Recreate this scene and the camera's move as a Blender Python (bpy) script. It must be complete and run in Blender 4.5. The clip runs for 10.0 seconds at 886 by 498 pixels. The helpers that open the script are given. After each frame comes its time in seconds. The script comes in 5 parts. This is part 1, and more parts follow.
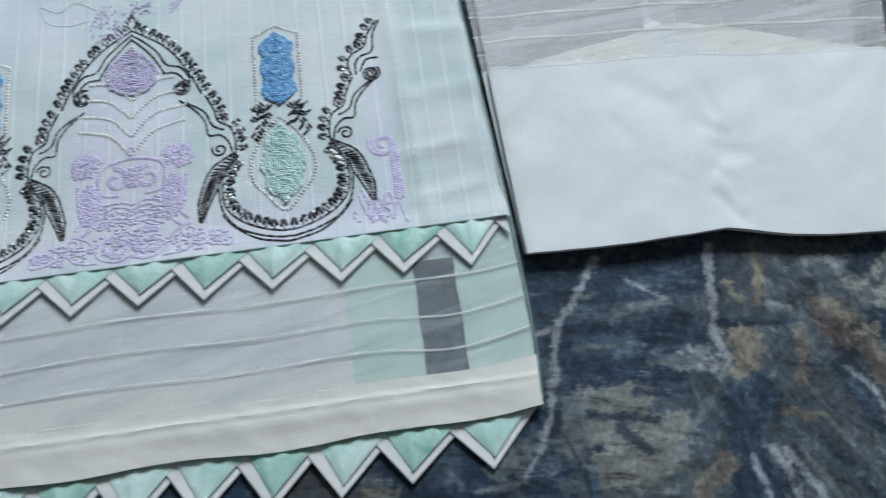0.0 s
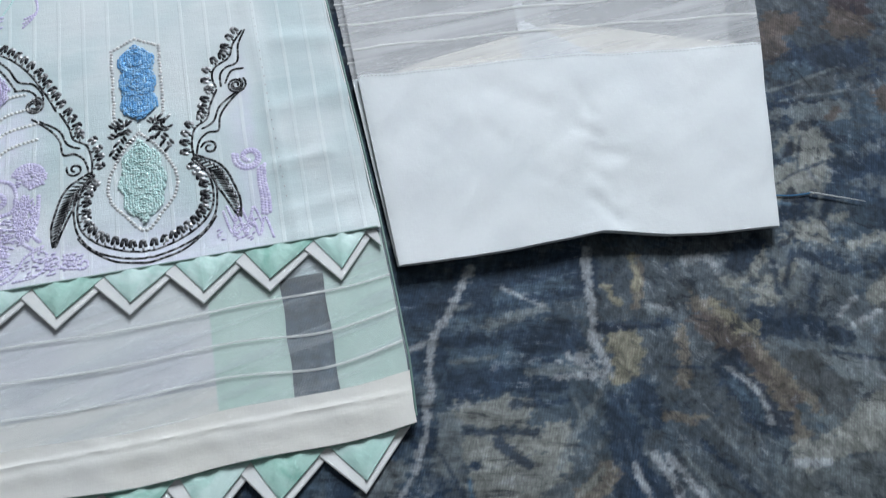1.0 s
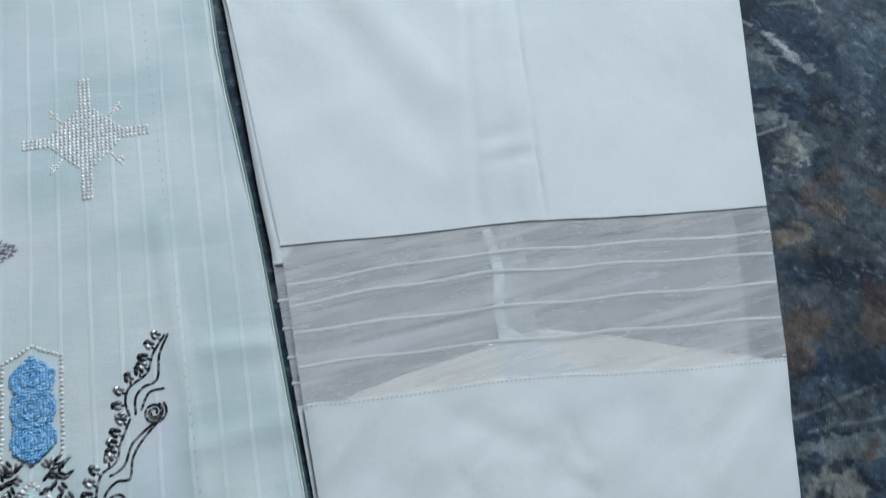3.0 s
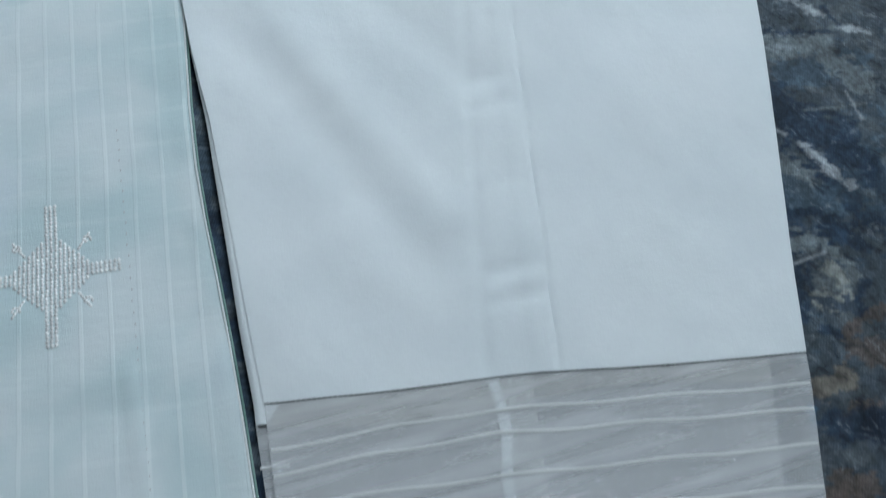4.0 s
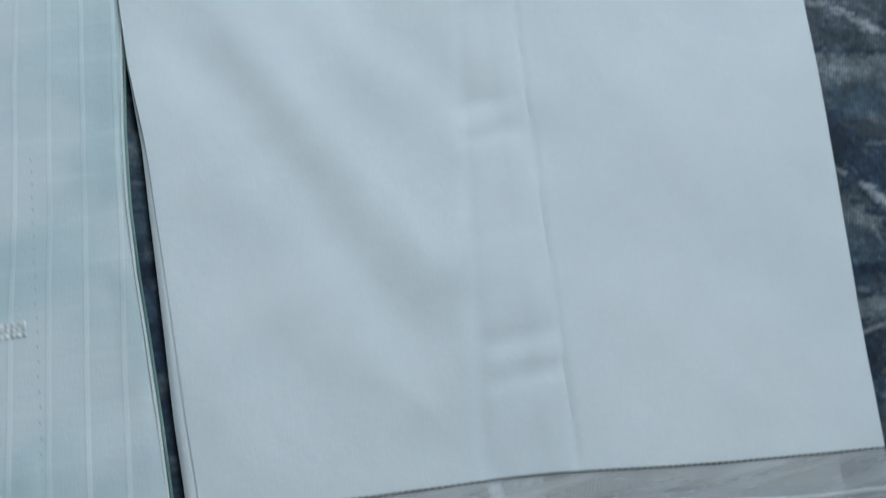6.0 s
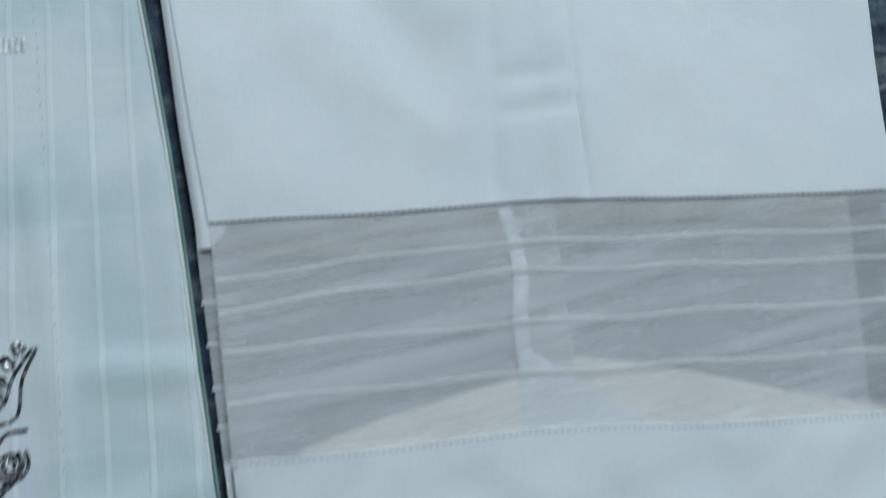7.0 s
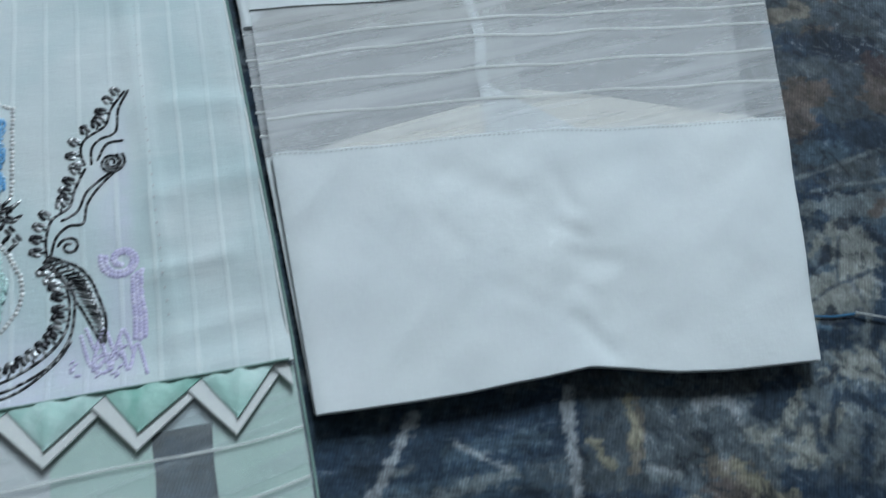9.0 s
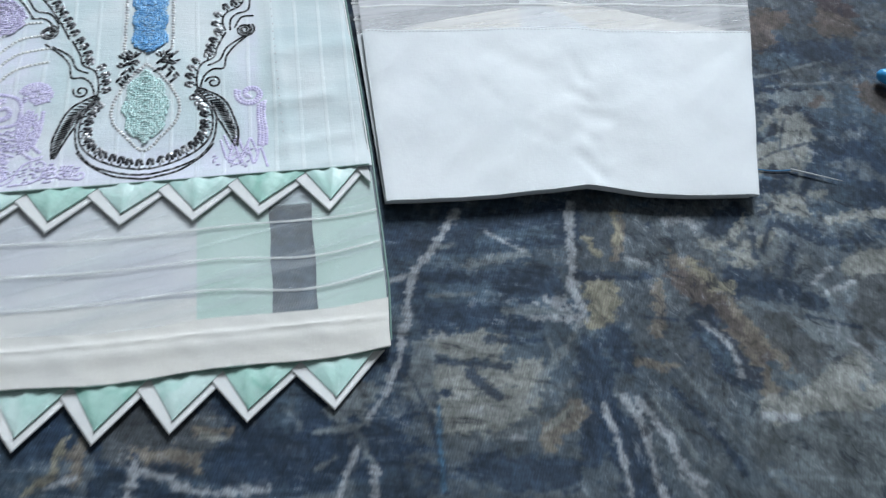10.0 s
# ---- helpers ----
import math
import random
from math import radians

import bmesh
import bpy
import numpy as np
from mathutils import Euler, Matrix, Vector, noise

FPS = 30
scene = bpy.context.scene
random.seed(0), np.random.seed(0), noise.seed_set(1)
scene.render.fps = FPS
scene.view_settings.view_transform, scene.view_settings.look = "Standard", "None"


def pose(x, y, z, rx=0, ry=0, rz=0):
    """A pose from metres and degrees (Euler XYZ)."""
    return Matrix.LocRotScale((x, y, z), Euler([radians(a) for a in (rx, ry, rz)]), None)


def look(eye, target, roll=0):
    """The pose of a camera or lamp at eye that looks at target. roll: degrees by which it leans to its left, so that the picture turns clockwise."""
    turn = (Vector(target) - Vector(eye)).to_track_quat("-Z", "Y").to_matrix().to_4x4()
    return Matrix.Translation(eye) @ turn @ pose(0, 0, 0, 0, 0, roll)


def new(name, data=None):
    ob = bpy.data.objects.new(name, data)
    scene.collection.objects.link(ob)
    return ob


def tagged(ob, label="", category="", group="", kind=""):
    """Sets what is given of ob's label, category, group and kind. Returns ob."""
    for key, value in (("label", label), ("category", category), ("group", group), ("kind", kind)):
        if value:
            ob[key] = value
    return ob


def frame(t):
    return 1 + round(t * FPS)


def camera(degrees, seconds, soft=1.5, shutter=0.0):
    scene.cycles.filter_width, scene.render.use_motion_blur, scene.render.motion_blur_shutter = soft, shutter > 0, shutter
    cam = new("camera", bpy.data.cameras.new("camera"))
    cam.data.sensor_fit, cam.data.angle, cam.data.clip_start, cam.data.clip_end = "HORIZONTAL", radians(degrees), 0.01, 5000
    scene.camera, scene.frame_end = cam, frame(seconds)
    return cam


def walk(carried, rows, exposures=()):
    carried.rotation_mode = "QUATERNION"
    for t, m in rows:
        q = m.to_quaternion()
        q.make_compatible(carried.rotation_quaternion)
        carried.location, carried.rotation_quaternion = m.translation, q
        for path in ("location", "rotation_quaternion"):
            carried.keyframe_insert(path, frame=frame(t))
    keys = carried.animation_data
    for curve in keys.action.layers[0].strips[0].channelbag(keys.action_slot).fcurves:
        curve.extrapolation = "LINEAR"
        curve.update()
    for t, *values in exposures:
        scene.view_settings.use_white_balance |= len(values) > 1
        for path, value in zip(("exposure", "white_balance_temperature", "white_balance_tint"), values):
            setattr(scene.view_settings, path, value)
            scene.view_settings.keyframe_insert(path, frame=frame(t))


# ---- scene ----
cam = camera(54.0, 10.0, soft=1.2, shutter=0.4)
PATH = [
    (0, (-0.015, -0.194, 0.482), (-0.146, 0.556, -1.367), -2.5),
    (0.5, (0.026, -0.196, 0.47), (-0.053, 0.588, -1.369), -0.2),
    (1, (0.031, -0.184, 0.462), (0.006, 0.615, -1.372), 2.6),
    (1.2, (0.0268, -0.1684, 0.4696), (-0.0152, 0.626, -1.3654), 1.56),
    (1.5, (0.012, -0.132, 0.457), (-0.009, 0.643, -1.387), 2.1),
    (2, (-0.01, -0.077, 0.453), (0.018, 0.737, -1.374), 3.6),
    (2.5, (0.011, -0.018, 0.456), (0.05, 0.781, -1.377), 6.4),
    (3.8, (0.024, 0.093, 0.438), (0.036, 0.91, -1.388), 6.2),
    (4, (0.019, 0.117, 0.437), (0.023, 0.919, -1.395), 5.4),
    (4.5, (0.02, 0.159, 0.434), (0.002, 0.966, -1.395), 4.4),
    (5, (0.02, 0.191, 0.438), (0.011, 1.034, -1.376), 4.0),
    (5.2, (0.017, 0.202, 0.439), (0.007, 1.069, -1.364), 4.2),
    (6.5, (0.015, 0.142, 0.322), (0.088, 0.922, -1.518), 11.3),
    (7, (0.012, 0.099, 0.324), (0.11, 0.782, -1.553), 14.8),
    (7.2, (0.028, 0.0585, 0.3503), (0.0652, 0.8261, -1.4962), 9.08),
    (7.5, (0.032, 0.026, 0.375), (0.072, 0.82, -1.461), 8.7),
    (8, (0.054, -0.009, 0.387), (0.089, 0.841, -1.423), 6.4),
    (8.5, (0.054, -0.051, 0.361), (0.102, 0.827, -1.435), 7.6),
    (9, (0.041, -0.094, 0.365), (0.078, 0.795, -1.426), 6.9),
    (9.5, (0.031, -0.168, 0.386), (0.025, 0.766, -1.383), 4.4),
    (9.7, (0.0457, -0.2053, 0.406), (0.0185, 0.723, -1.3654), 5.2),
    (10, (0.047, -0.259, 0.437), (0.008, 0.701, -1.317), 6.5),
]
EXPOSURES = [(0.0, 0.65, 6200, 10), (1.0, 0.79, 6270, 12), (2.0, 0.51, 6190, 12), (2.5, 0.47, 6120, 10), (4.0, 0.16, 5880, 5), (5.0, 0.04, 5800, 4), (6.5, 0.06, 5850, 4), (7.0, 0.25, 5880, 4), (8.0, 0.36, 5880, 4), (9.0, 0.4, 5850, 4), (9.5, 0.5, 5880, 5), (9.75, 0.68, 5980, 7), (10.0, 0.94, 6180, 11)]
walk(cam, [(t, look(eye, target, roll)) for t, eye, target, roll in PATH], EXPOSURES)

# ---- light: daylight from beyond the clothes, at an added window; a dark room bounces little ----
world = bpy.data.worlds.new("daylight")
scene.world = world
world.use_nodes = True
wn = world.node_tree
sky = wn.nodes.new("ShaderNodeTexSky")
sky.sky_type, sky.sun_disc = "NISHITA", False
sky.sun_elevation, sky.sun_rotation = radians(40), radians(200)
wn.links.new(sky.outputs["Color"], wn.nodes["Background"].inputs["Color"])
wn.nodes["Background"].inputs["Strength"].default_value = 0.1

SKYLIGHT = 62.0
lamp_data = bpy.data.lights.new("window_daylight", "AREA")
lamp_data.shape, lamp_data.size, lamp_data.size_y = "RECTANGLE", 1.0, 1.0
lamp_data.energy, lamp_data.color = SKYLIGHT, (0.90, 0.97, 1.0)
lamp = new("window_daylight", lamp_data)
lamp.matrix_world = look((0.15, 2.53, 2.15), (0.1, 0.1, 0.0))


# ---- materials ----
class Nodes:
    """A node material: short ways to make and link nodes."""

    def __init__(self, name):
        self.mat = bpy.data.materials.new(name)
        self.mat.use_nodes = True
        self.tree = self.mat.node_tree
        self.shader = self.tree.nodes["Principled BSDF"]
        self.out = self.tree.nodes["Material Output"]

    def add(self, kind, **values):
        node = self.tree.nodes.new(kind)
        for key, value in values.items():
            node.inputs[key.replace("_", " ")].default_value = value
        return node

    def link(self, a, b):
        self.tree.links.new(a, b)

    def coords(self):
        return self.add("ShaderNodeTexCoord").outputs["Object"]

    def noise(self, where, scale, detail=4.0, rough=0.55, warp=0.0):
        n = self.add("ShaderNodeTexNoise", Scale=scale, Detail=detail, Roughness=rough, Distortion=warp)
        self.link(where, n.inputs["Vector"])
        return n.outputs["Fac"]

    def stretch(self, where, x, y, z=1.0, turn=0.0):
        if turn:
            r = self.tree.nodes.new("ShaderNodeMapping")
            r.inputs["Rotation"].default_value = (0, 0, radians(turn))
            self.link(where, r.inputs["Vector"])
            where = r.outputs["Vector"]
        m = self.tree.nodes.new("ShaderNodeMapping")
        m.inputs["Scale"].default_value = (x, y, z)
        self.link(where, m.inputs["Vector"])
        return m.outputs["Vector"]

    def math(self, op, a, b=0.0, c=0.0):
        n = self.tree.nodes.new("ShaderNodeMath")
        n.operation = op
        for slot, v in zip(n.inputs, (a, b, c)):
            if isinstance(v, (int, float)):
                slot.default_value = v
            else:
                self.link(v, slot)
        return n.outputs[0]

    def step(self, value, low, high, a=0.0, b=1.0):
        n = self.tree.nodes.new("ShaderNodeMapRange")
        n.interpolation_type = "SMOOTHSTEP"
        for key, v in (("From Min", low), ("From Max", high), ("To Min", a), ("To Max", b)):
            n.inputs[key].default_value = v
        self.link(value, n.inputs["Value"])
        return n.outputs["Result"]

    def mix(self, fac, a, b):
        n = self.tree.nodes.new("ShaderNodeMix")
        n.data_type = "RGBA"
        for slot, v in ((n.inputs[0], fac), (n.inputs[6], a), (n.inputs[7], b)):
            if isinstance(v, (int, float)):
                slot.default_value = v
            elif isinstance(v, tuple):
                slot.default_value = (*v, 1)
            else:
                self.link(v, slot)
        return n.outputs[2]

    def bump(self, height, strength, distance):
        n = self.add("ShaderNodeBump", Strength=strength, Distance=distance)
        self.link(height, n.inputs["Height"])
        self.link(n.outputs["Normal"], self.shader.inputs["Normal"])
        return n.outputs["Normal"]

    def finish(self, colour, rough, metal=0.0, sheen=0.0):
        if isinstance(colour, tuple):
            self.shader.inputs["Base Color"].default_value = (*colour, 1)
        else:
            self.link(colour, self.shader.inputs["Base Color"])
        self.shader.inputs["Roughness"].default_value = rough
        self.shader.inputs["Metallic"].default_value = metal
        self.shader.inputs["Sheen Weight"].default_value = sheen
        return self.mat


def weave(n, where, scale=1500.0):
    """Fine crossing threads as a height."""
    a = n.noise(n.stretch(where, 0.15, 1.0), scale, 2.0)
    b = n.noise(n.stretch(where, 1.0, 0.15), scale, 2.0)
    return n.math("ADD", a, b)


def cotton(name, colour, second, rough=0.85, blot=14.0, bump=0.25, wrinkles=0.5):
    n = Nodes(name)
    where = n.coords()
    soft = n.step(n.noise(where, blot, 3.0), 0.35, 0.7)
    w = weave(n, where)
    tone = n.mix(soft, colour, second)
    tone = n.mix(n.step(w, 0.8, 1.25, 0.0, 0.12), tone, tuple(c * 0.8 for c in colour))
    crease = n.noise(where, 45.0, 4.0)
    # handled cloth: soft slanting wrinkles in patches
    slack = n.noise(n.stretch(where, 0.45, 1.3, 1.0, 52.0), 24.0, 2.0, 0.4, 0.5)
    slack = n.math("MULTIPLY", slack, n.step(n.noise(where, 13.0, 2.0), 0.42, 0.62, 0.1, wrinkles))
    h = n.math("ADD", n.math("MULTIPLY", w, 0.12), n.math("ADD", crease, slack))
    n.bump(h, bump, 0.002)
    return n.finish(tone, rough, sheen=0.1)


def satin(name, colour, second, rough=0.42):
    n = Nodes(name)
    where = n.coords()
    tone = n.mix(n.step(n.noise(where, 48.0, 4.0, 0.6, 0.8), 0.34, 0.62), colour, second)
    n.bump(n.noise(n.stretch(where, 0.6, 1.3, 1.0, 40.0), 95.0, 3.0), 0.38, 0.002)
    return n.finish(tone, rough, sheen=0.2)


def sheer(name, colour, cover, wrinkle=0.12):
    """Thin organza: part cloth, part open mesh, denser along small creases."""
    n = Nodes(name)
    where = n.coords()
    n.finish(colour, 0.7)
    creases = n.noise(n.stretch(where, 0.13, 1.9, 1.0, -10.0), 60.0, 3.0, 0.5, 0.6)
    fine = n.noise(n.stretch(where, 0.1, 1.0), 900.0, 2.0)
    fac = n.math("ADD", n.step(creases, 0.46, 0.68, cover - wrinkle * 0.35, cover + wrinkle), n.math("MULTIPLY", fine, 0.035))
    n.bump(creases, 0.2, 0.001)
    clear = n.tree.nodes.new("ShaderNodeBsdfTransparent")
    both = n.tree.nodes.new("ShaderNodeMixShader")
    n.link(fac, both.inputs[0])
    n.link(clear.outputs[0], both.inputs[1])
    n.link(n.shader.outputs[0], both.inputs[2])
    n.link(both.outputs[0], n.out.inputs["Surface"])
    return n.mat


def thread(name, dark, light, rough, metal, share=0.5):
    """Embroidery thread: every stitch its own tone."""
    n = Nodes(name)
    own = n.add("ShaderNodeNewGeometry").outputs["Random Per Island"]
    tone = n.mix(n.step(own, share - 0.3, share + 0.5), dark, light)
    n.bump(n.noise(n.coords(), 1800.0, 2.0), 0.3, 0.0004)
    return n.finish(tone, rough, metal)


def plain(name, colour, rough, metal=0.0):
    n = Nodes(name)
    where = n.coords()
    tone = n.mix(n.step(n.noise(where, 9.0, 4.0), 0.35, 0.7), colour, tuple(c * 0.88 for c in colour))
    n.bump(n.noise(where, 120.0, 3.0), 0.08, 0.002)
    return n.finish(tone, rough, metal)


def kurta_cloth():
    """Pale aqua lawn with faint dyed clouds, white woven stripes and crushed pleats."""
    n = Nodes("aqua_lawn")
    where = n.coords()
    cloud = n.step(n.noise(where, 11.0, 3.0, 0.5, 0.4), 0.36, 0.66)
    tone = n.mix(cloud, (0.55, 0.655, 0.67), (0.70, 0.745, 0.755))
    lilac = n.step(n.noise(n.stretch(where, 1.0, 0.7), 8.0, 2.0), 0.52, 0.72, 0.0, 0.6)
    tone = n.mix(lilac, tone, (0.72, 0.74, 0.83))
    split = n.add("ShaderNodeSeparateXYZ")
    bent = n.math("MULTIPLY", n.noise(where, 5.0, 2.0), 0.006)
    n.link(where, split.inputs[0])
    across = n.math("ADD", split.outputs["X"], bent)
    beat = n.math("COSINE", n.math("MULTIPLY", n.math("ADD", across, 0.221), 2 * math.pi / 0.186))
    tint = n.math("MULTIPLY", n.step(beat, 0.0, 0.8), n.step(split.outputs["Y"], 0.19, 0.285, 1.0, 0.0))
    tint = n.math("MAXIMUM", tint, n.step(split.outputs["Y"], 0.125, 0.145, 0.8, 0.0))
    tint = n.math("MULTIPLY", tint, n.step(split.outputs["X"], -0.066, -0.058, 0.6, 0.0))
    tint = n.math("MULTIPLY", tint, n.step(n.noise(where, 90.0, 4.0), 0.3, 0.6, 0.4, 1.0))
    tone = n.mix(tint, tone, (0.72, 0.69, 0.85))
    cell = n.math("FRACT", n.math("DIVIDE", n.math("ADD", across, 1.0), 0.0152))
    off = n.math("ABSOLUTE", n.math("SUBTRACT", cell, 0.5))
    stripe = n.step(off, 0.04, 0.09, 1.0, 0.0)
    fade = n.step(n.noise(n.stretch(where, 1.0, 0.25), 70.0, 3.0), 0.35, 0.62, 0.04, 0.40)
    tone = n.mix(n.math("MULTIPLY", stripe, fade), tone, (0.84, 0.88, 0.88))
    rung = n.math("FRACT", n.math("DIVIDE", n.math("ADD", split.outputs["Y"], n.math("MULTIPLY", bent, 1.4)), 0.0215))
    rung = n.step(n.math("ABSOLUTE", n.math("SUBTRACT", rung, 0.5)), 0.03, 0.12, 1.0, 0.0)
    patch = n.step(n.noise(n.stretch(where, 0.5, 1.0), 60.0, 3.0), 0.42, 0.66, 0.0, 0.17)
    tone = n.mix(n.math("MULTIPLY", rung, patch), tone, (0.82, 0.86, 0.86))
    crush = n.noise(n.stretch(where, 0.35, 1.0), 38.0, 4.0)
    h = n.math("ADD", n.math("MULTIPLY", weave(n, where), 0.1), crush)
    h = n.math("ADD", h, n.math("MULTIPLY", stripe, 0.12))
    n.bump(h, 0.48, 0.002)
    return n.finish(tone, 0.8, sheen=0.1)


def printed_cloth():
    """Dark navy canvas; its print is laid on in painted_print(), here come the ink's grain, the bristle marks and the ribbed weave."""
    n = Nodes("printed_canvas")
    where = n.coords()
    ink = n.tree.nodes.new("ShaderNodeAttribute")
    ink.attribute_name = "print_ink"
    tone = ink.outputs["Color"]
    grain = n.noise(n.stretch(where, 1.0, 0.6), 300.0, 6.0, 0.68, 0.4)
    level = n.noise(n.stretch(where, 0.3, 1.3, 1.0, -6.0), 120.0, 7.0, 0.68, 0.7)
    slant = n.noise(n.stretch(where, 0.75, 1.15, 1.0, 38.0), 110.0, 7.0, 0.68, 0.8)
    place = n.add("ShaderNodeSeparateXYZ")
    n.link(where, place.inputs[0])
    turn = n.step(n.math("ADD", place.outputs["X"], n.math("MULTIPLY", n.noise(where, 12.0, 2.0), 0.2)), 0.19, 0.25)
    both = n.tree.nodes.new("ShaderNodeMix")
    n.link(turn, both.inputs[0])
    n.link(level, both.inputs[2])
    n.link(slant, both.inputs[3])
    brush = both.outputs[0]
    # dry brush: dark gaps and pale bristle marks in patches
    patchy = n.step(n.noise(where, 34.0, 3.0, 0.6, 0.6), 0.42, 0.62)
    tone = n.mix(n.math("MULTIPLY", n.step(brush, 0.36, 0.46, 0.65, 0.0), patchy), tone, (0.014, 0.025, 0.046))
    tone = n.mix(n.math("MULTIPLY", n.step(n.math("ADD", brush, n.math("MULTIPLY", grain, 0.3)), 0.70, 0.84, 0.0, 0.5), patchy), tone, (0.190, 0.205, 0.222))
    ribs = n.tree.nodes.new("ShaderNodeTexWave")
    ribs.inputs["Scale"].default_value = 210.0
    ribs.inputs["Distortion"].default_value = 0.6
    n.link(n.stretch(where, 1.0, 0.05, 1.0, 8.0), ribs.inputs["Vector"])
    amount = n.math("MULTIPLY", n.step(n.noise(where, 40.0, 5.0, 0.6, 0.6), 0.3, 0.7, 0.72, 1.3), n.step(brush, 0.3, 0.7, 0.68, 1.34))
    amount = n.math("MULTIPLY", amount, n.step(grain, 0.3, 0.7, 0.72, 1.32))
    # the raised ribs are paler, more so in patches
    rib_tone = n.math("MULTIPLY", ribs.outputs["Fac"], n.step(n.noise(where, 420.0, 3.0), 0.35, 0.7, 0.1, 0.9))
    rib_tone = n.math("MULTIPLY", rib_tone, n.step(n.noise(where, 20.0, 2.0), 0.4, 0.6, 0.25, 1.0))
    amount = n.math("MULTIPLY", amount, n.math("ADD", n.math("MULTIPLY", rib_tone, 0.42), 0.90))
    grey = n.add("ShaderNodeCombineColor")
    for slot in grey.inputs:
        n.link(amount, slot)
    inked = n.tree.nodes.new("ShaderNodeMix")
    inked.data_type, inked.blend_type = "RGBA", "MULTIPLY"
    inked.inputs[0].default_value = 1.0
    n.link(tone, inked.inputs[6])
    n.link(grey.outputs[0], inked.inputs[7])
    h = n.math("ADD", n.math("MULTIPLY", ribs.outputs["Fac"], 0.3), n.noise(where, 240.0, 4.0))
    n.bump(h, 0.35, 0.001)
    n.shader.inputs["Specular IOR Level"].default_value = 0.25
    return n.finish(inked.outputs[2], 0.7)


AQUA = kurta_cloth()
WHITE = cotton("white_cotton", (0.79, 0.815, 0.829), (0.745, 0.778, 0.798), bump=0.26, wrinkles=1.1)
CREAM = cotton("cream_cotton", (0.78, 0.76, 0.71), (0.72, 0.71, 0.68))
TURN_UP = cotton("ecru_cotton", (0.85, 0.81, 0.735), (0.81, 0.78, 0.715))
PIPING = cotton("white_piping", (0.82, 0.82, 0.81), (0.76, 0.77, 0.77), 0.7, 60.0)
MINT = satin("mint_satin", (0.51, 0.755, 0.69), (0.68, 0.86, 0.82))
JADE = satin("jade_satin", (0.28, 0.56, 0.47), (0.50, 0.75, 0.67))
FACING = cotton("mint_facing", (0.51, 0.67, 0.59), (0.60, 0.74, 0.67), blot=30.0)
LILAC_LINING = cotton("lilac_lining", (0.66, 0.66, 0.70), (0.74, 0.755, 0.745), blot=20.0)
ORGANZA = sheer("white_organza", (0.875, 0.875, 0.89), 0.275, 0.075)
BORDER_ORGANZA = sheer("border_organza", (0.73, 0.78, 0.82), 0.13, 0.09)
STRIP = sheer("overlap_organza", (0.82, 0.83, 0.83), 0.38, 0.06)
ALLOWANCE = sheer("cream_allowance", (0.80, 0.77, 0.70), 0.22, 0.06)
SOFT_TUCK = sheer("border_tuck", (0.84, 0.85, 0.84), 0.40, 0.2)
TUCK = sheer("organza_tuck", (0.86, 0.86, 0.85), 0.48, 0.08)
GREEN_EDGE = cotton("green_piping", (0.14, 0.24, 0.21), (0.30, 0.42, 0.38))
# the pale stitches among the dark ones paint in the metallic sparkle
BLACK_THREAD = thread("gunmetal_thread", (0.018, 0.018, 0.022), (0.42, 0.42, 0.43), 0.36, 0.6, 0.6)
SILVER_THREAD = thread("silver_thread", (0.70, 0.70, 0.69), (0.96, 0.96, 0.95), 0.24, 0.08)
PEARL_THREAD = thread("pearl_thread", (0.62, 0.63, 0.64), (0.94, 0.92, 0.90), 0.3, 0.05)
INK_THREAD = thread("ink_thread", (0.05, 0.055, 0.10), (0.40, 0.40, 0.46), 0.4, 0.3)
CHALK_THREAD = thread("chalk_thread", (0.70, 0.71, 0.71), (0.86, 0.85, 0.83), 0.5, 0.0)
PEWTER_THREAD = thread("pewter_thread", (0.14, 0.14, 0.17), (0.66, 0.66, 0.68), 0.4, 0.3)
BLUE_THREAD = thread("blue_thread", (0.15, 0.40, 0.74), (0.38, 0.64, 0.90), 0.45, 0.0)
TEAL_THREAD = thread("teal_thread", (0.54, 0.76, 0.74), (0.70, 0.86, 0.84), 0.4, 0.0)
LILAC_THREAD = thread("lilac_thread", (0.55, 0.50, 0.73), (0.71, 0.67, 0.85), 0.45, 0.0)
STITCH = plain("sewing_thread", (0.53, 0.53, 0.54), 0.7)
STEEL = plain("needle_steel", (0.80, 0.81, 0.83), 0.35, 0.45)
SKY_BLUE = plain("sky_blue_plastic", (0.06, 0.36, 0.72), 0.3)
BLUE_YARN = plain("blue_yarn", (0.03, 0.15, 0.30), 0.8)
# unseen walls: kept dark so that little light bounces back
PAINT = plain("wall_paint", (0.24, 0.24, 0.235), 0.85)
CONCRETE = plain("floor_screed", (0.30, 0.29, 0.28), 0.7)
GLASS = plain("window_glass", (0.9, 0.9, 0.9), 0.05)
GLASS.node_tree.nodes["Principled BSDF"].inputs["Transmission Weight"].default_value = 1.0
PRINT = printed_cloth()


# ---- building helpers ----
def link_mesh(name, verts, faces, material, parent=None, label="", smooth=True):
    me = bpy.data.meshes.new(name)
    me.from_pydata([tuple(map(float, v)) for v in verts], [], [tuple(map(int, f)) for f in faces])
    me.materials.append(material)
    if smooth:
        me.shade_smooth()
        me.set_sharp_from_angle(angle=radians(40))
    ob = new(name, me)
    if parent is not None:
        ob.parent = parent
    if label:
        ob["label"] = label
    return ob


